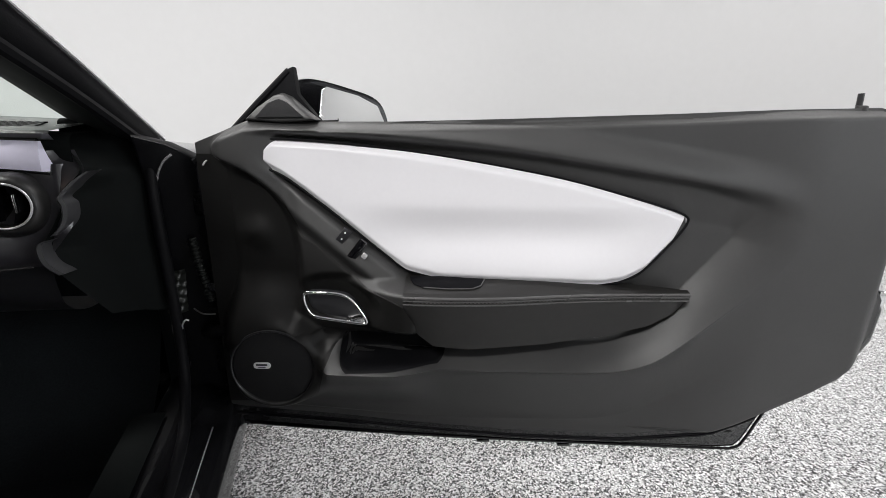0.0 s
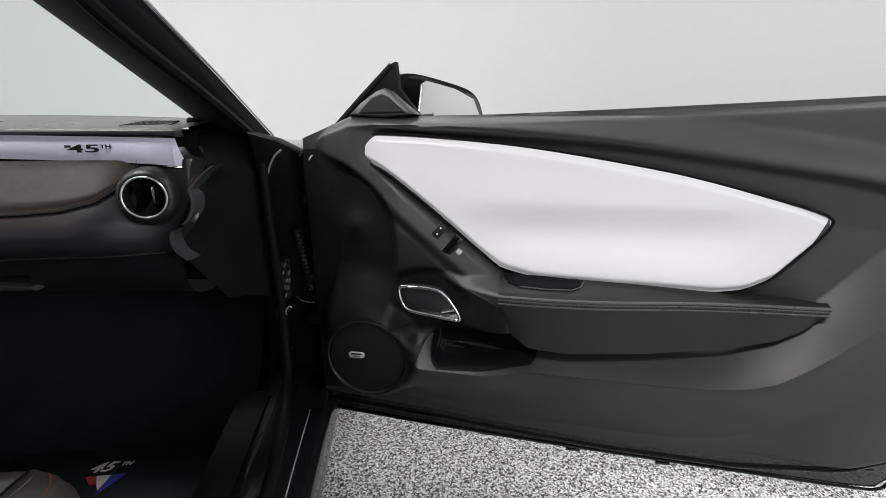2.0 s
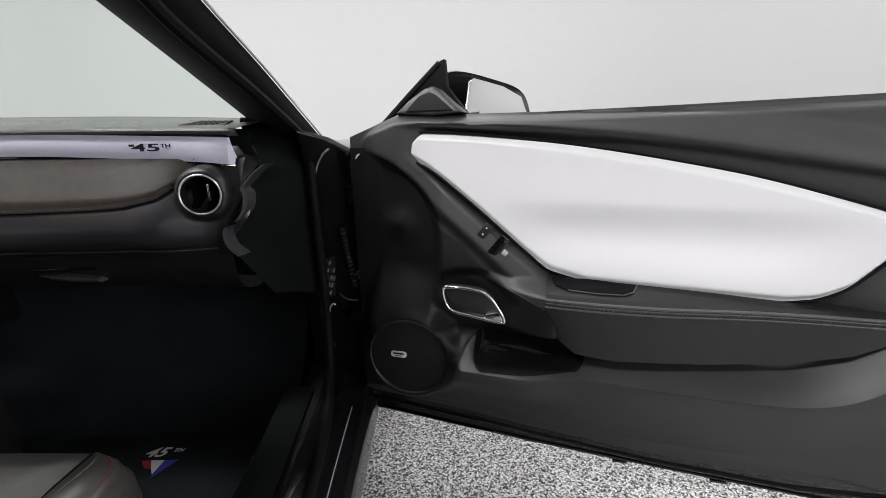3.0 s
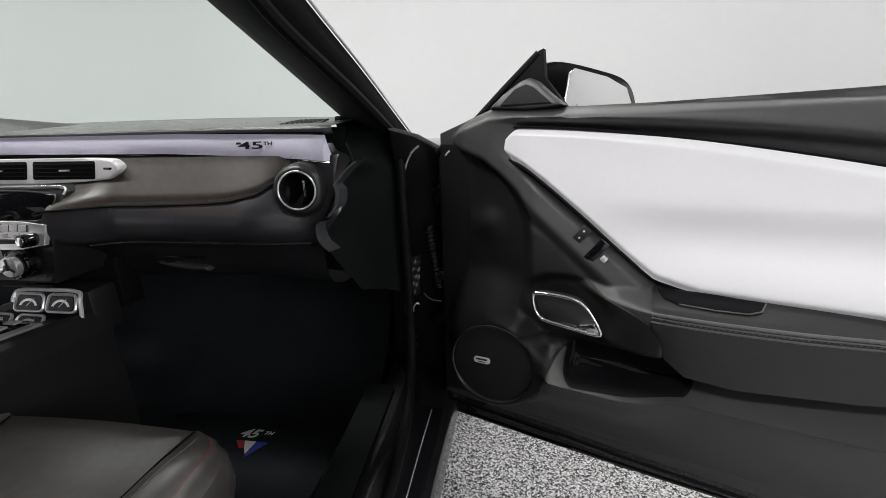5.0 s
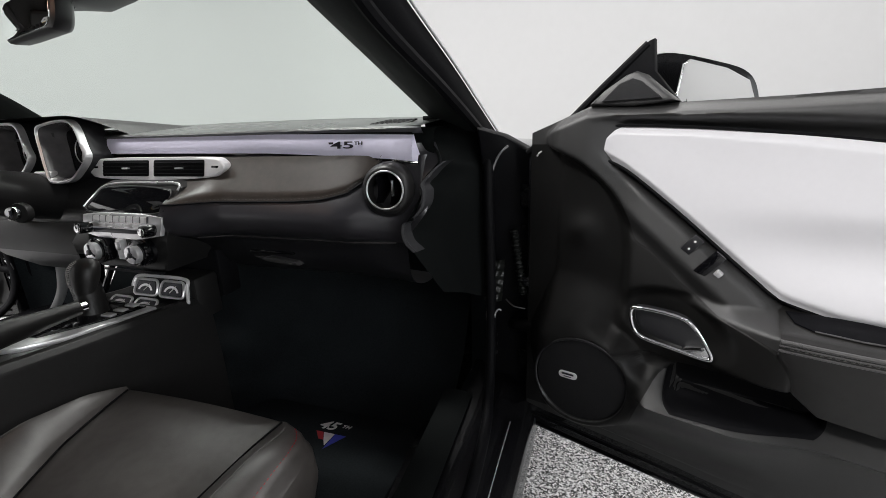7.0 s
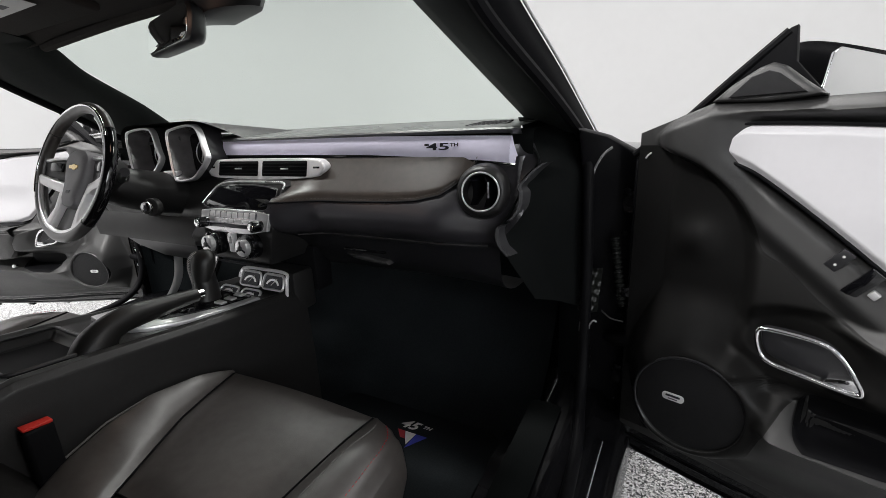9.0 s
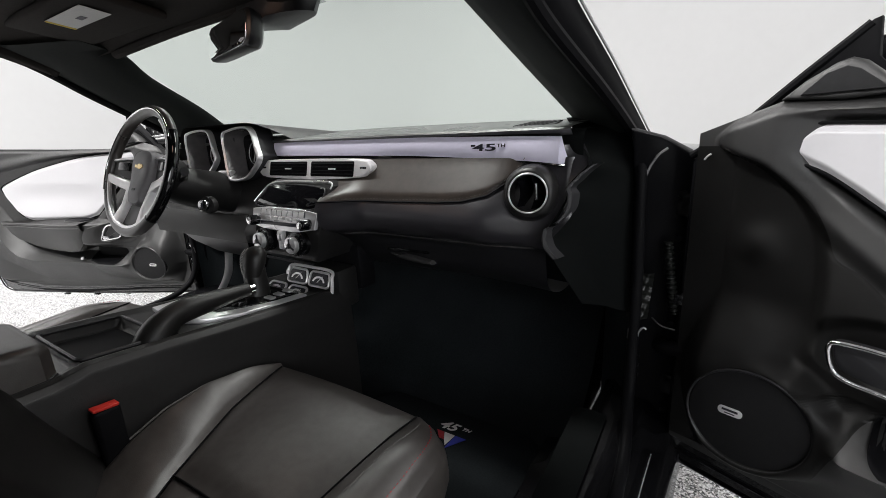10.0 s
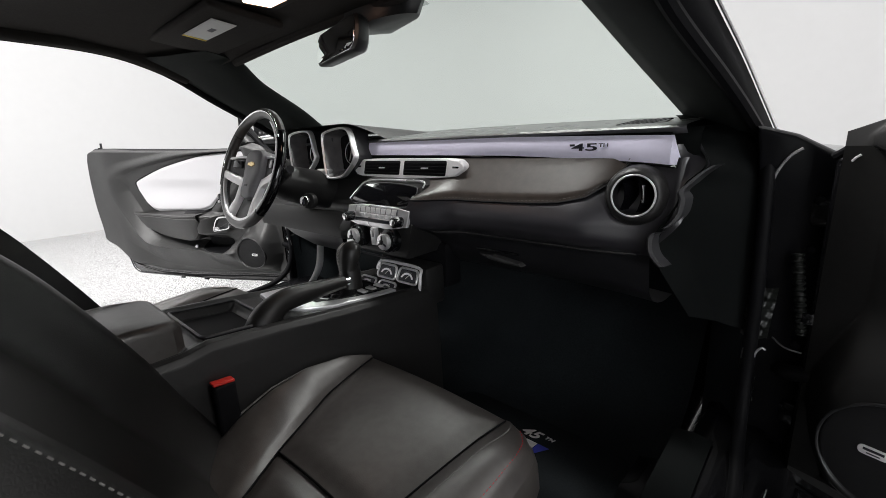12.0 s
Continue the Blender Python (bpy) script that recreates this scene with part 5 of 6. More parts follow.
part("knee_panel", outward(loft([[Vector((x, y, z)) for y, z in ((0.765, 0.735), (0.735, 0.700), (0.740, 0.668))] for x in np.linspace(-0.60, -0.14, 10)])), DEEPBLACK, dash, "black knee panel", sharp=60)
# lower wedge of the knee panel, its grey standing for light on it
part("knee_bolster", outward(loft([[Vector((left + (right - left) * f, y, z)) for f in np.linspace(0, 1, 10)] for left, right, y, z in ((-0.460, -0.140, 0.741, 0.672), (-0.420, -0.148, 0.748, 0.650), (-0.330, -0.170, 0.765, 0.622), (-0.290, -0.185, 0.800, 0.605))])), LITGREY, dash, "lower knee panel, lightened where it catches light", sharp=60)
for cx, w, z in ((-0.30, 0.05, 0.40), (-0.44, 0.08, 0.43)):
    pd = part("pedal_pad", block(cx, 0.93, z, w, 0.02, 0.075, 0.006, turn=Matrix.Rotation(radians(-35), 4, "X")), RUBBER, dash)
    part("pedal_arm", tube([(cx, 0.945, z + 0.02), (cx, 1.02, z + 0.14), (cx, 1.06, z + 0.28)], 0.009, 8), PAINT, pd)

# ---------------------------------------------------------------- steering wheel
RAKE = 21.0
sw_m = pose(-0.357, 0.617, 0.865, 90 - RAKE, 0, 0)
wheel = thing("steering_wheel", sw_m, "black leather steering wheel with silver spokes on its column", "steering wheel")
# local x across, y up the wheel, z towards the driver
BIG = 0.1565


def rim_sector(a0, a1, r=0.0130, big=BIG, n=30, lift=0.0):
    return tube([(big * math.cos(radians(a)), big * math.sin(radians(a)), lift) for a in np.linspace(a0, a1, n)], r, 14)


part("rim_grip", rim_sector(38, 142), LEATHER, wheel, "black leather rim")
part("rim_grip", rim_sector(-48, 38), GLOSS, wheel, "glossy dark rim section")
part("rim_grip", rim_sector(142, 192), LEATHER, wheel)
part("rim_grip", rim_sector(192, 312), PIPING, wheel, "dark grey lower rim")
for a in (38, 142, 192, 312):
    c = Vector((BIG * math.cos(radians(a)), BIG * math.sin(radians(a)), 0))
    part("rim_joint", ring(c, (-math.sin(radians(a)), math.cos(radians(a)), 0), 0.0128, 0.0014, 20, 6), SMOOTH, wheel)
part("rim_inlay", rim_sector(-175, 60, 0.0052, BIG - 0.0105, 70, 0.0055), SILVER, wheel, "bright inner rim line")
part("rim_inlay", rim_sector(30, 200, 0.0032, BIG + 0.003, 50, 0.0118), CHROME, wheel)
hub_pts = bez([(-0.050, 0.046, 0), (0, 0.060, 0), (0.050, 0.046, 0), (0.056, 0, 0), (0.042, -0.055, 0), (0.028, -0.088, 0), (-0.028, -0.088, 0), (-0.042, -0.055, 0), (-0.056, 0, 0)], 6, closed=True)
hub = part("hub_pad", outward(loft([[Vector((p.x * s * 0.88, p.y * s * 0.94, h)) for p in hub_pts] for s, h in ((1.0, -0.030), (1.0, 0.006), (0.96, 0.016), (0.80, 0.023), (0.4, 0.027), (0.05, 0.028))], closed=True, cap=True)), HUBSKIN, wheel, "grey vinyl hub pad")
part("hub_emblem", slab([(-0.018, 0.004), (-0.006, 0.004), (-0.005, 0.0065), (0.007, 0.0065), (0.008, 0.004), (0.019, 0.004), (0.018, -0.004), (0.006, -0.004), (0.005, -0.0065), (-0.007, -0.0065), (-0.008, -0.004), (-0.019, -0.004)], lambda a, b, k: (a, b + 0.012, 0.0255 + k), 0.005, 0.001), GOLD, hub, "small gold emblem")
part("hub_mark", block(0, -0.048, 0.0265, 0.016, 0.006, 0.001, 0), INK, hub)
for s in (-1, 1):
    sp = part("spoke", slab([(s * 0.045, 0.034), (s * 0.100, 0.032), (s * 0.147, 0.026), (s * 0.150, -0.012), (s * 0.110, -0.014), (s * 0.050, -0.026)][:: s], lambda a, b, k: (a, b, -0.012 + k), 0.014, 0.004), PANEL, wheel, "dark spoke with switches")
    part("spoke_line", tube([(s * 0.048, 0.036, 0.004), (s * 0.100, 0.034, 0.003), (s * 0.146, 0.027, 0.002)], 0.0038, 8), SILVER, sp)
    part("spoke_keys", block(s * 0.098, 0.013, 0.004, 0.040, 0.022, 0.010, 0.003), GLOSS, sp)
    part("spoke_blade", slab([(s * 0.147, -0.008), (s * 0.100, -0.019), (s * 0.056, -0.026), (s * 0.047, -0.060), (s * 0.043, -0.095), (s * 0.052, -0.147), (s * 0.080, -0.131), (s * 0.062, -0.088), (s * 0.065, -0.050), (s * 0.105, -0.041), (s * 0.146, -0.031)][:: s], lambda a, b, k: (a, b, -0.006 + k), 0.017, 0.004), PALE, wheel, "satin silver forked spoke")
part("spoke_web", slab([(-0.040, -0.085), (0.040, -0.085), (0.048, -0.145), (-0.048, -0.145)], lambda a, b, k: (a, b, -0.014 + k), 0.012, 0.003), SMOOTH, wheel, "dark web between the lower spokes")
part("hub_back", disc((0, 0, -0.045), (0, 0, -1), 0.055, 0.06, 28, 0.006), PLASTIC, wheel)

# the hub sits deeper than the rim
for piece in wheel.children_recursive:
    if piece.name.startswith(("hub", "spoke")):
        for v in piece.data.vertices:
            v.co.z -= 0.030 * max(0.0, 1 - math.hypot(v.co.x, v.co.y) / 0.15)

# ---------------------------------------------------------------- centre console
con = thing("center_console", pose(0, 0, 0.2), "long black centre console with handbrake and armrest", "center console")


def CP(name, bm, mat, parent=con, label="", sharp=38):
    bmesh.ops.translate(bm, vec=(0, 0, -0.2), verts=bm.verts[:])
    return part(name, bm, mat, parent, label, sharp=sharp)


CON_Z = [(0.02, 0.604), (0.25, 0.608), (0.29, 0.616), (0.40, 0.606), (0.55, 0.589), (0.68, 0.577), (0.80, 0.566)]


def con_body(a, b):
    y = 0.02 + 0.80 * a
    z = lerp_table(CON_Z, y)
    w = 0.128 + 0.006 * math.sin(3 * a)
    dip = 0.018 * smooth(0.285, 0.298, y) * (1 - smooth(0.405, 0.420, y))
    prof = [(w + 0.012, 0.215), (w + 0.010, 0.40), (w + 0.004, z - 0.05), (w - 0.002, z - 0.012), (w - 0.010, z - 0.002), (w - 0.022, z), (w - 0.034, z - 0.004), (w - 0.040, z - 0.006 - dip)]
    full = prof + [(0, z - 0.008 - dip)] + [(-x, zz) for x, zz in reversed(prof)]
    k = b * (len(full) - 1)
    i = min(int(k), len(full) - 2)
    f = k - i
    return Vector((full[i][0] + (full[i + 1][0] - full[i][0]) * f, y, full[i][1] + (full[i + 1][1] - full[i][1]) * f))


CP("console_body", outward(surface(con_body, 110, 128)), PLASTIC, label="black moulded console body", sharp=60)
lid_out = [(0.104, 0.02), (0.110, 0.20), (0.106, 0.246), (0.088, 0.262), (-0.062, 0.262), (-0.080, 0.246), (-0.086, 0.20), (-0.090, 0.02)]
lid = CP("armrest_lid", slab(lid_out, lambda a, b, k: (a, b, 0.596 + k * (1.0 - 0.12 * smooth(0.17, 0.278, b))), 0.070, 0.014, 4), LEATHER, label="black leather armrest lid")
CP("lid_base", slab([(a * 1.0, b - 0.004) for a, b in lid_out], lambda a, b, k: (a * 1.03, b + 0.006, 0.592 + k), 0.016, 0.004), SMOOTH, lid)
tray = [(a, b + 0.352) for a, b in rounded(0.160, 0.098, 0.010)]
tr = CP("tray_floor", slab(tray, lambda a, b, k: (a, b, lerp_table(CON_Z, b) - 0.0255 + k), 0.003, 0.001), RUBBER, label="black rubber tray mat")
CP("tray_rim", tube([(a * 1.15, 0.352 + (b - 0.352) * 1.30, lerp_table(CON_Z, 0.352 + (b - 0.352) * 1.30) - 0.003) for a, b in tray], 0.0035, 8, closed=True), SMOOTH, tr)
plate = [(-0.085, 0.47), (0.035, 0.452), (0.078, 0.490), (0.100, 0.550), (0.106, 0.630), (0.100, 0.715), (-0.100, 0.715), (-0.104, 0.56)]
pl = CP("shift_plate", slab(plate, lambda a, b, k: (a, b, lerp_table(CON_Z, b) - 0.006 + k), 0.009, 0.003), SILVER, label="satin silver shift plate")
CP("plate_inlay", slab([(-0.062, 0.515), (0.058, 0.525), (0.076, 0.58), (0.086, 0.64), (0.084, 0.706), (-0.080, 0.706), (-0.076, 0.60)], lambda a, b, k: (a, b, lerp_table(CON_Z, b) + 0.002 + k), 0.004, 0.001), GLOSS, pl)
for k in range(3):
    CP("console_switch", block(0.070, 0.640 + 0.024 * k, lerp_table(CON_Z, 0.63) + 0.007, 0.026, 0.014, 0.004, 0.001), SILVER, pl)
# shifter
SHX, SHY = 0.016, 0.650
boot = [[Vector((SHX + r * math.cos(t), SHY + dy + r * 1.1 * math.sin(t), z - 0.005)) for t in np.linspace(0, 2 * math.pi, 25)[:-1]] for r, dy, z in ((0.032, -0.004, 0.565), (0.027, -0.004, 0.585), (0.0245, -0.002, 0.600), (0.0225, 0.0, 0.620), (0.0205, 0.0, 0.640), (0.019, 0.002, 0.650))]
sh = CP("shift_boot", outward(loft(boot, closed=True)), ARMSKIN, label="black leather shift boot")
knob = [[Vector((SHX + r * math.cos(t) * 1.1, SHY + 0.25 * (z - 0.66) + r * 0.95 * math.sin(t), z)) for t in np.linspace(0, 2 * math.pi, 25)[:-1]] for r, z in ((0.0185, 0.630), (0.0215, 0.643), (0.0245, 0.656), (0.0255, 0.668), (0.0245, 0.679), (0.020, 0.688), (0.012, 0.694), (0.002, 0.6955))]
CP("shift_knob", outward(loft(knob, closed=True, cap=True)), ARMSKIN, label="black leather shift knob")
seam_pts = resample(bez([(SHX - 0.53 * r, SHY + 0.25 * max(0, z - 0.66) - 0.85 * r * 0.98, z) for r, z in ((0.013, 0.6925), (0.021, 0.688), (0.0272, 0.676), (0.0265, 0.654), (0.0240, 0.625), (0.0255, 0.600), (0.030, 0.575))], 8), 0.0035)
bm = bmesh.new()
for i, p in enumerate(seam_pts[:-1]):
    tube([p + Vector((-0.0035, -0.001, 0.001)), p + Vector((0, -0.0025, 0)), p + Vector((0.0035, -0.001, -0.002))], 0.0011, 5, bm=bm)
CP("knob_stitching", bm, THREAD, sh, label="grey laced stitching")
# handbrake
lever = bez([(0.084, 0.372, 0.540), (0.082, 0.386, 0.580), (0.080, 0.412, 0.612), (0.078, 0.450, 0.6285), (0.076, 0.520, 0.6275), (0.073, 0.590, 0.6245)], 8)
hb = CP("handbrake_lever", tube(lever, lambda t: 0.029 - 0.007 * smooth(0.3, 0.6, t) - 0.008 * smooth(0.6, 1.0, t), 16), ARMSKIN, label="black leather handbrake lever")
CP("release_button", tube([(0.073, 0.588, 0.6245), (0.0725, 0.604, 0.6235)], 0.0085, 14), CHROME, hb, label="chrome release button")
CP("lever_gaiter", outward(loft([[Vector((0.084 + 0.030 * math.cos(t) * w, 0.385 + 0.055 * math.sin(t) * w, z)) for t in np.linspace(0, 2 * math.pi, 21)[:-1]] for w, z in ((1.15, 0.578), (1.05, 0.592), (0.8, 0.600))], closed=True, cap=True)), RUBBER, hb)
# four auxiliary gauges
for dx, z, y, w, h, lean in ((0.002, 0.588, 0.778, 0.070, 0.038, -24), (0.080, 0.588, 0.778, 0.070, 0.038, -24), (-0.044, 0.5585, 0.742, 0.066, 0.034, -48), (0.032, 0.5585, 0.742, 0.066, 0.034, -48)):
    tilt = Matrix.Rotation(radians(lean), 4, "X")
    o = [(a * (1 - 0.10 * (b / h)), b) for a, b in rounded(w, h, 0.009)]

    def gpos(a, b, k, dx=dx, z=z, y=y, tilt=tilt):
        v = tilt @ Vector((a, -k, b))
        return Vector((dx + v.x, y + v.y, z + v.z))

    g = CP("gauge_pod", slab(o, lambda a, b, k: gpos(a, b, k - 0.03), 0.033, 0.003), SMOOTH, label="square silver-framed auxiliary gauge")
    CP("pod_frame", tube([gpos(a * 0.96, b * 0.94, 0.004) for a, b in o], 0.0030, 8, closed=True), SILVER, g, "slim silver gauge frame")
    CP("pod_face", slab([(a * 0.82, b * 0.76) for a, b in o], lambda a, b, k: gpos(a, b, 0.0035 + k), 0.002, 0), INK, g)
    CP("pod_dial", outward(slab([(0.022 * math.cos(t), -0.010 + 0.018 * math.sin(t)) for t in np.linspace(0.2, math.pi - 0.2, 16)] + [(-0.017 * math.cos(t), -0.010 + 0.013 * math.sin(t)) for t in np.linspace(0.25, math.pi - 0.25, 12)], lambda a, b, k: gpos(a, b, 0.0058 + k), 0.0008, 0)), SILVER, g)
    CP("pod_needle", tube([gpos(-0.004, -0.008, 0.0065), gpos(0.012, 0.008, 0.0065)], 0.0009, 5), WHITETHREAD, g)
CP("gauge_surround", tube(bez([(-0.041, 0.776, 0.588), (-0.040, 0.779, 0.598), (-0.030, 0.788, 0.6105), (0.040, 0.790, 0.6125), (0.110, 0.788, 0.6105), (0.122, 0.777, 0.594), (0.121, 0.772, 0.556)], 8), 0.0042, 8), PALE, label="silver surround of the gauges")
CP("gauge_housing", block(0.040, 0.825, 0.560, 0.18, 0.07, 0.105, 0.012), PLASTIC)
CP("gauge_ramp", block(-0.004, 0.765, 0.530, 0.16, 0.08, 0.040, 0.010, turn=Matrix.Rotation(radians(30), 4, "X")), PLASTIC)
# belt buckle beside the seat
bk = thing("belt_buckle", pose(0.150, 0.288, 0.42), "black seat belt buckle with red button", "seat belt buckle")
part("buckle_body", block(0, 0, 0.078, 0.022, 0.036, 0.11, 0.006, 3), RUBBER, bk)
part("release_button", block(0.001, 0.0, 0.1345, 0.018, 0.034, 0.005, 0.002, turn=Matrix.Rotation(radians(-6), 4, "X")), RED, bk, "red release button")
part("buckle_stalk", block(0, 0, -0.02, 0.018, 0.03, 0.09, 0.004), RUBBER, bk)

# ---------------------------------------------------------------- seats


def build_seat(side, label, raised=0.0):
    s = thing("bucket_seat", pose(side * 0.35, 0.0, 0.205 + raised), label, "car seat", "front bucket seats")

    def SP(name, bm, mat, parent=s, lab="", sharp=60):
        bmesh.ops.translate(bm, vec=(0, 0, -0.205), verts=bm.verts[:])
        return part(name, bm, mat, parent, lab, mirror=side < 0, sharp=sharp)

    # cushion: across a 0..1 from the inner to the outer edge, along b from back to front
    EDGE_IN = [(0.06, -0.185), (0.20, -0.200), (0.45, -0.203), (0.54, -0.199), (0.582, -0.192)]
    EDGE_OUT = [(0.06, 0.220), (0.20, 0.240), (0.46, 0.240), (0.51, 0.237), (0.545, 0.228), (0.566, 0.212), (0.577, 0.192), (0.582, 0.168)]

    def y_at(b):
        return 0.06 + 0.522 * b

    def seam_l(b):
        y = y_at(b)
        x = lerp_table([(0.06, -0.055), (0.233, -0.055), (0.317, -0.100), (0.45, -0.155), (0.582, -0.186)], y)
        lo, hi = lerp_table(EDGE_IN, y), lerp_table(EDGE_OUT, y)
        return (x - lo) / (hi - lo)

    def seam_r(b):
        y = y_at(b)
        x = lerp_table([(0.06, 0.110), (0.30, 0.122), (0.52, 0.146), (0.582, 0.156)], y)
        lo, hi = lerp_table(EDGE_IN, y), lerp_table(EDGE_OUT, y)
        return (x - lo) / (hi - lo)

    def cush(a, b):
        y = y_at(b)
        lo, hi = lerp_table(EDGE_IN, y), lerp_table(EDGE_OUT, y)
        mid = 0.440 + 0.036 * smooth(0.15, 1.0, b)
        sl, sr = seam_l(b), seam_r(b)
        z = mid
        if a < sl:
            f = 1 - a / max(sl, 1e-3)
            rise = lerp_table([(0, 0.400), (0.26, 0.424), (0.366, 0.455), (0.462, 0.485), (0.584, 0.507), (0.715, 0.513), (0.86, 0.504), (0.95, 0.492), (1, 0.482)], b)
            z = mid + (rise - mid) * f + 0.006 * math.sin(math.pi * f) * (1 - 0.7 * smooth(0.8, 1.0, b)) - 0.006 * smooth(0.9, 1, f)
        elif a > sr:
            f = (a - sr) / max(1 - sr, 1e-3)
            rise = lerp_table([(0, 0.430), (0.5, 0.462), (0.85, 0.474), (1, 0.474)], b)
            z = mid + (rise - mid) * f + 0.020 * math.sin(math.pi * min(1, f * 1.05)) * (1 - 0.85 * smooth(0.78, 1.0, b)) - 0.010 * smooth(0.85, 1, f)
        else:
            f = (a - sl) / max(sr - sl, 1e-3)
            z = mid + 0.006 * math.sin(math.pi * f) * smooth(0, 0.4, b)
        return Vector((lo + (hi - lo) * a, y, z))

    def strip_of(lo, hi, b0, b1, lift):
        def f(a, b):
            bb = b0 + (b1 - b0) * b
            p = cush(lo(bb) + (hi(bb) - lo(bb)) * a, bb)
            e = min(1.0, 7 * min(a, 1 - a, b, 1 - b))
            p.z += lift * (smooth(0, 1, e) - 0.6)
            return p
        return f

    cu = SP("cushion_centre", surface(strip_of(seam_l, seam_r, 0.495, 1.0, 0.006), 34, 40), LEATHER, lab="black leather seat cushion")
    SP("cushion_rear", surface(strip_of(seam_l, seam_r, 0.0, 0.495, 0.008), 34, 24), LEATHER, cu)
    SP("cushion_bolster", surface(strip_of(lambda b: 0.0, seam_l, 0.0, 1.0, 0.005), 18, 44), LEATHER, cu)
    SP("cushion_bolster", surface(strip_of(seam_r, lambda b: 1.0, 0.0, 1.0, 0.005), 18, 44), LEATHER, cu)
    skirt_top = [cush(a, 1.0) for a in np.linspace(0, 1, 40)]
    side_r = [cush(1.0, b) for b in np.linspace(1.0, 0.0, 40)]
    side_l = [cush(0.0, b) for b in np.linspace(0.0, 1.0, 40)]
    edge = side_l + skirt_top + side_r
    rows = []
    for dz, k in ((-0.003, 1.0), (-0.008, 1.010), (-0.020, 1.022), (-0.050, 1.030), (-0.10, 0.99), (-0.16, 0.94)):
        rows.append([Vector((p.x * k, 0.32 + (p.y - 0.32) * k, max(0.235, p.z + dz))) for p in edge])
    SP("cushion_skirt", loft(rows), LEATHER, cu, "black leather seat side")
    SP("seat_piping", tube([cush(0.0, b) + Vector((0, 0, 0.001)) for b in np.linspace(0.1, 1.0, 60)], 0.0019, 6), SEATTHREAD, cu, "grey edge piping")
    for side_f in (seam_l, seam_r):
        line = [cush(side_f(b), b) + Vector((0, 0, -0.0012)) for b in np.linspace(0.05, 0.995, 60)]
        SP("seat_seam", tube(line, 0.0016, 6), RUBBER, cu)
    SP("seat_seam", tube([cush(seam_l(0.495) + (seam_r(0.495) - seam_l(0.495)) * f, 0.495) + Vector((0, 0, -0.0012)) for f in np.linspace(0, 1, 20)], 0.0016, 6), RUBBER, cu)
    out = resample([p + Vector((0, 0, 0.0015)) for p in [cush(0.955, b) for b in np.linspace(0.3, 0.975, 50)]], 0.0035)
    bm = bmesh.new()
    for i in range(0, len(out) - 1, 2):
        tube([out[i], out[i].lerp(out[i + 1], 0.5), out[i + 1]], 0.0008, 5, bm=bm)
    SP("red_stitching", bm, REDTHREAD, cu, "red thread stitching")
    out = resample([p + Vector((0, 0, 0.0015)) for p in [cush(seam_r(b) + 0.35 * (1 - seam_r(b)), b) for b in np.linspace(0.3, 0.965, 50)]], 0.0035)
    SP("grey_piping", tube(out, 0.0012, 6), SEATTHREAD, cu, "thin grey piping")
    # backrest: across t, up h
    def back(a, b, front=True):
        t = 2 * a - 1
        h = b
        half = 0.262 - 0.02 * (1 - smooth(0, 0.3, h)) - 0.075 * smooth(0.62, 1.0, h)
        z = 0.40 + 0.60 * h
        y = 0.248 - 0.335 * h
        if front:
            y += 0.022 * smooth(0.55, 0.88, -t) * math.sin(math.pi * min(1.0, h * 1.05))
            y += 0.055 * smooth(0.45, 0.85, abs(t)) * (1 - 0.6 * smooth(0.6, 1, h)) - 0.05 * smooth(0.90, 1.0, abs(t)) - 0.05 * smooth(0.9, 1.0, h)
        else:
            y -= 0.10 - 0.04 * abs(t) ** 2
        return Vector((half * t, y - (0.015 * smooth(0.5, 0.9, t) if front else 0.0), z))

    bk_ = SP("backrest", surface(back, 40, 36), ARMSKIN, lab="black leather backrest")
    SP("backrest_shell", surface(lambda a, b: back(1 - a, b, False), 30, 24), PLASTIC, bk_)
    rim = []
    for p, q in ((back(0, b), back(0, b, False)) for b in np.linspace(0, 1, 30)):
        rim.append([p, p.lerp(q, 0.5) + Vector((-0.012, 0, 0)), q])
    SP("backrest_side", loft(rim), ARMSKIN, bk_)
    rim = []
    for p, q in ((back(1, b), back(1, b, False)) for b in np.linspace(0, 1, 30)):
        rim.append([q, p.lerp(q, 0.5) + Vector((0.012, 0, 0)), p])
    SP("backrest_side", loft(rim), ARMSKIN, bk_)
    SP("backrest_top", loft([[back(a, 1), back(a, 1).lerp(back(a, 1, False), 0.5) + Vector((0, 0, 0.02)), back(a, 1, False)] for a in np.linspace(0, 1, 30)]), ARMSKIN, bk_)
    out = resample([back(0.955, b) + Vector((0, 0.0015, 0)) for b in np.linspace(0.25, 0.95, 60)], 0.0030)
    bm = bmesh.new()
    for i in range(0, len(out) - 1, 2):
        tube([out[i], out[i].lerp(out[i + 1], 0.5), out[i + 1]], 0.00065, 6, bm=bm)
    SP("back_stitching", bm, SEATTHREAD, bk_, "grey thread stitching")
    SP("head_restraint", block(0, -0.135, 1.075, 0.25, 0.09, 0.15, 0.035, 4), ARMSKIN, bk_, "black leather head restraint")
    for xx in (-0.05, 0.05):
        SP("restraint_post", tube([(xx, -0.12, 0.97), (xx, -0.13, 1.05)], 0.006, 8), CHROME, bk_)
    SP("seat_base", block(0, 0.30, 0.245 - raised / 2, 0.40, 0.40, 0.08 + raised, 0.01), RUBBER, s, "black seat frame")
    return s


build_seat(1, "black leather bucket seat with red stitching")
build_seat(-1, "black leather bucket seat beyond the console, raised", 0.02)

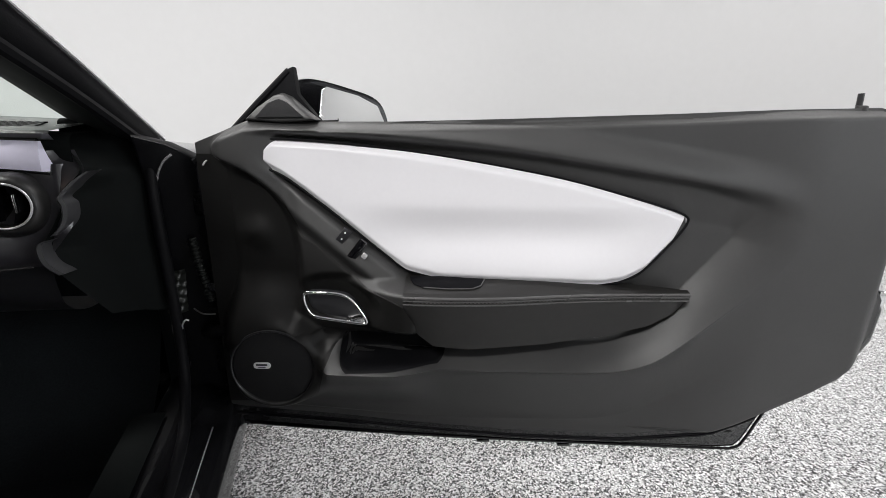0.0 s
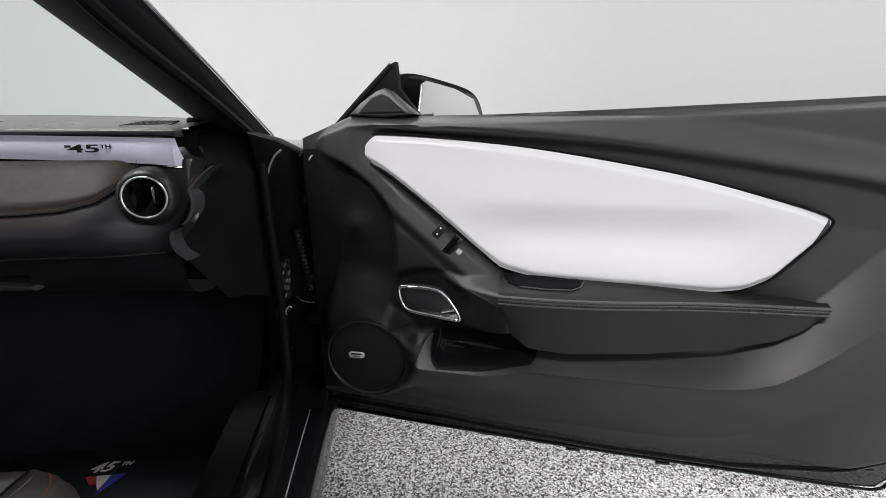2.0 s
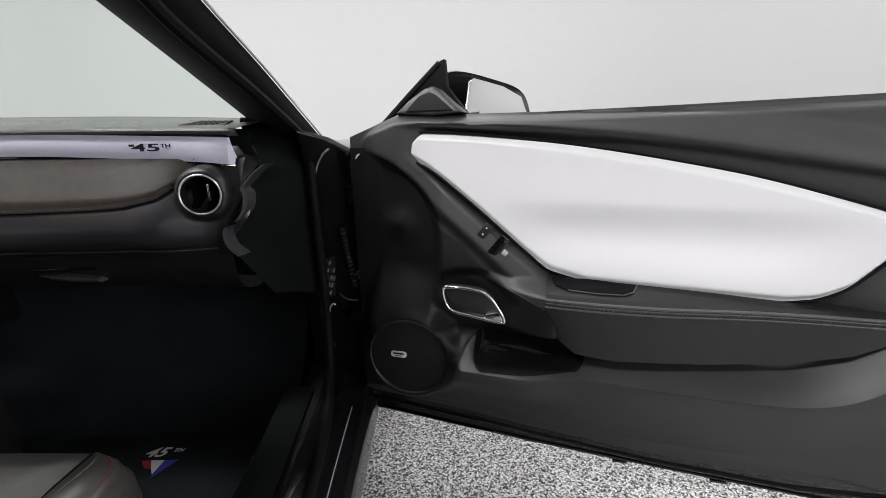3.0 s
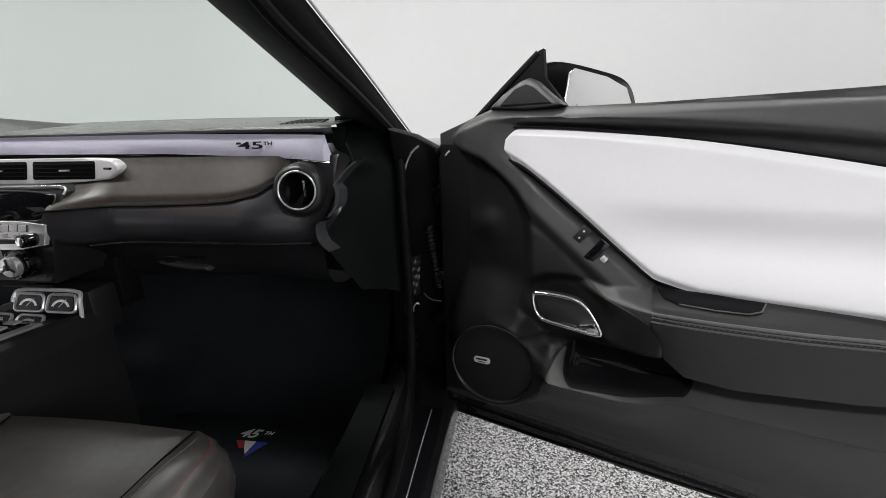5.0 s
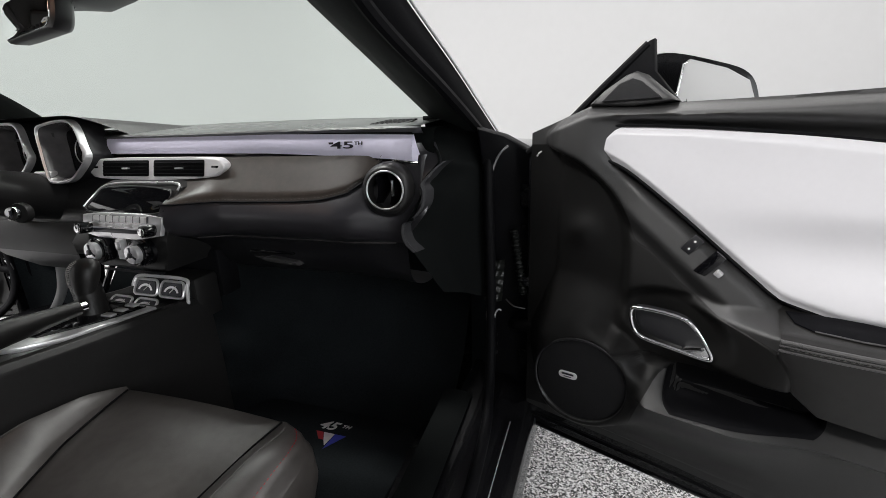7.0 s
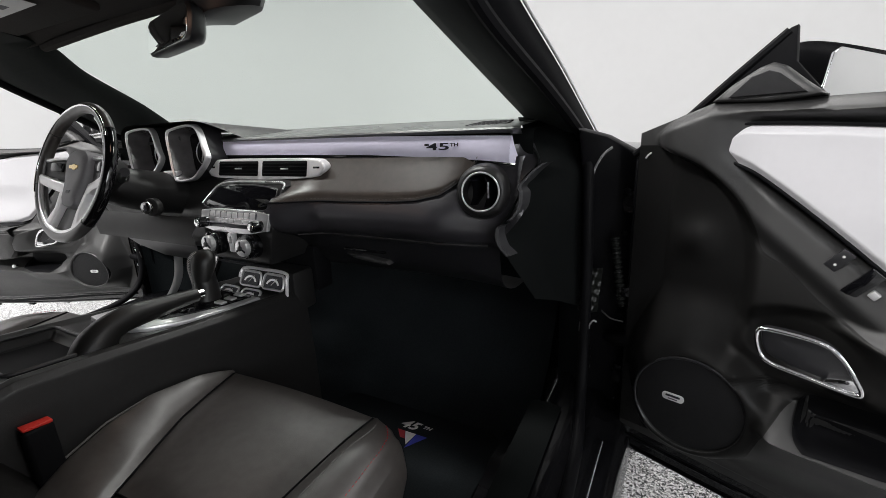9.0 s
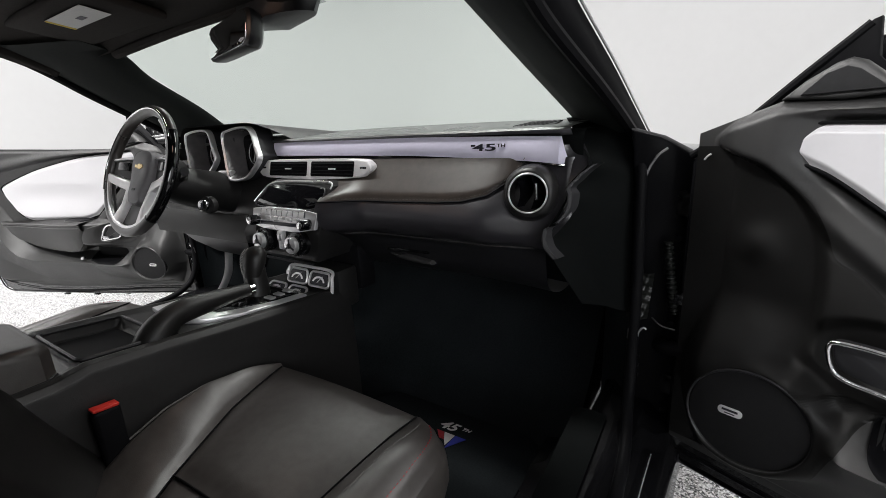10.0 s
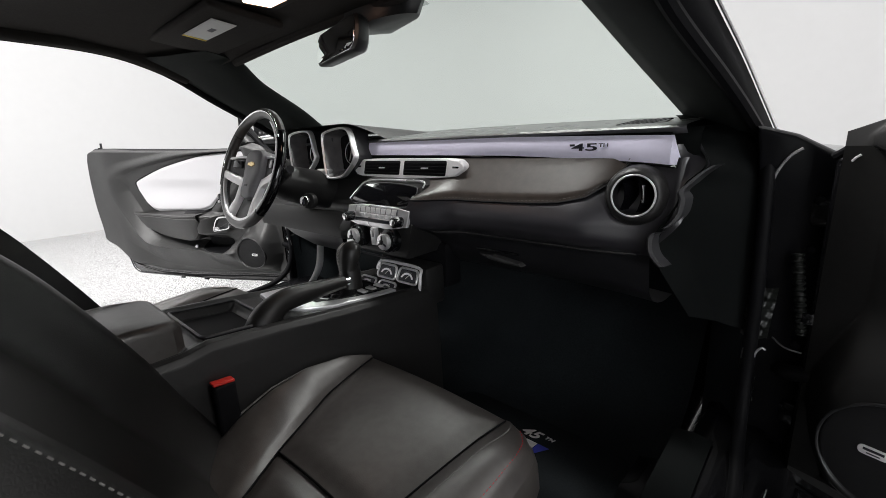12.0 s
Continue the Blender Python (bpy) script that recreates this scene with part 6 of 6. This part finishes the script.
# ---------------------------------------------------------------- floor mat
mat_ob = thing("floor_mat", pose(0.38, 0.66, 0.216), "black carpet floor mat with anniversary emblem", "floor mat")
part("mat_carpet", slab([(a, b + 0.04) for a, b in rounded(0.46, 0.44, 0.05)], lambda a, b, k: (a, b, k), 0.012, 0.004), CARPET, mat_ob)
lettering("45", 0.038, pose(0.006, 0.196, 0.0140), WHITETHREAD, mat_ob, "mat_numerals", 0.35, width=1.2)
lettering("TH", 0.014, pose(0.052, 0.202, 0.0140), WHITETHREAD, mat_ob, "mat_suffix", 0.35, width=1.2)
for mt, pts in ((REDTHREAD, ((-0.040, 0.170), (-0.014, 0.170), (0.004, 0.140), (-0.014, 0.140))), (WHITETHREAD, ((-0.012, 0.170), (0.026, 0.170), (0.020, 0.118), (0.006, 0.138))), (BLUE, ((0.028, 0.170), (0.066, 0.170), (0.024, 0.104)))):
    part("mat_flag", slab(pts, lambda a, b, k: (a * 0.75 + 0.018, b * 0.75 + 0.046, 0.0125 + k), 0.0012, 0), mt, mat_ob)

# ---------------------------------------------------------------- overhead
rv = thing("rear_view_mirror", pose(0.012, 0.695, 1.134, 0, 0, 0), "black rear view mirror hanging from the windshield", "mirror")
tm = Matrix.Rotation(radians(-14), 4, "Z") @ Matrix.Rotation(radians(-9), 4, "X")
mo = rounded(0.245, 0.072, 0.026, 6)


def rpos(a, b, k):
    return tm @ Vector((a - 0.01, k, b))


hs = part("mirror_housing", outward(loft([[rpos(a * s, b * s, k) for a, b in mo] for s, k in ((0.94, -0.016), (1.0, -0.012), (1.0, -0.004), (0.93, 0.012), (0.75, 0.024), (0.3, 0.030))], closed=True, cap=True)), SMOOTH, rv, "black mirror housing")
part("mirror_glass", slab([(a * 0.92, b * 0.9) for a, b in mo], lambda a, b, k: rpos(a, b, -0.015 - k), 0.003, 0.001), MIRROR, hs, "dark reflecting mirror glass")
for k in range(3):
    part("mirror_button", disc(rpos(0.045 + 0.018 * k, -0.0275, -0.0185), (0, -1, 0), 0.0025, 0.002, 12), RUBBER, hs)
part("mirror_arm", tube([(0, 0.035, 0.005), (0.005, 0.06, 0.04), (0.01, 0.085, 0.075)], 0.011, 10), SMOOTH, rv)
part("sensor_cover", outward(loft([[Vector((0.035 + w * math.cos(t), y + 0.045 * math.sin(t), z)) for t in np.linspace(0, 2 * math.pi, 21)[:-1]] for w, y, z in ((0.15, 0.062, 0.112), (0.148, 0.064, 0.056), (0.13, 0.066, 0.034), (0.02, 0.066, 0.026))], closed=True, cap=True)), SMOOTH, rv, "black sensor cover")

for s, name in ((-1, "driver"), (1, "passenger")):
    v = thing("sun_visor", pose(s * 0.33, 0.560, 1.200), "dark fabric sun visor with white warning label" if s < 0 else "dark fabric sun visor folded up", "sun visor", "sun visors")
    part("visor_pad", block(0, 0, 0, 0.40, 0.165, 0.018, 0.008, 3, turn=Matrix.Rotation(radians(-8), 4, "X")), LINING, v)
    part("visor_hinge", tube([(s * 0.21, 0.07, 0.0), (s * 0.22, 0.08, 0.02)], 0.008, 8), SMOOTH, v)
    if s < 0:
        part("warning_label", block(0.044, -0.026, -0.0095, 0.185, 0.054, 0.001, 0, turn=Matrix.Rotation(radians(-8), 4, "X")), LABELPAPER, v, "white warning label with yellow stripe")
        part("label_stripe", block(-0.043, -0.026, -0.0102, 0.010, 0.054, 0.001, 0, turn=Matrix.Rotation(radians(-8), 4, "X")), YELLOW, v)
        part("label_print", block(0.055, -0.022, -0.0104, 0.03, 0.012, 0.001, 0, turn=Matrix.Rotation(radians(-8), 4, "X")), INK, v)
dl = thing("dome_lamp", pose(0.015, 0.535, 1.207), "lit warm dome lamp in the roof console", "dome lamp")
part("lamp_base", block(0, 0, 0.006, 0.19, 0.13, 0.03, 0.012, 3), LINING, dl)
part("lamp_lens", block(-0.005, 0.0, -0.012, 0.10, 0.06, 0.010, 0.004), DOME, dl, "lit warm lens")
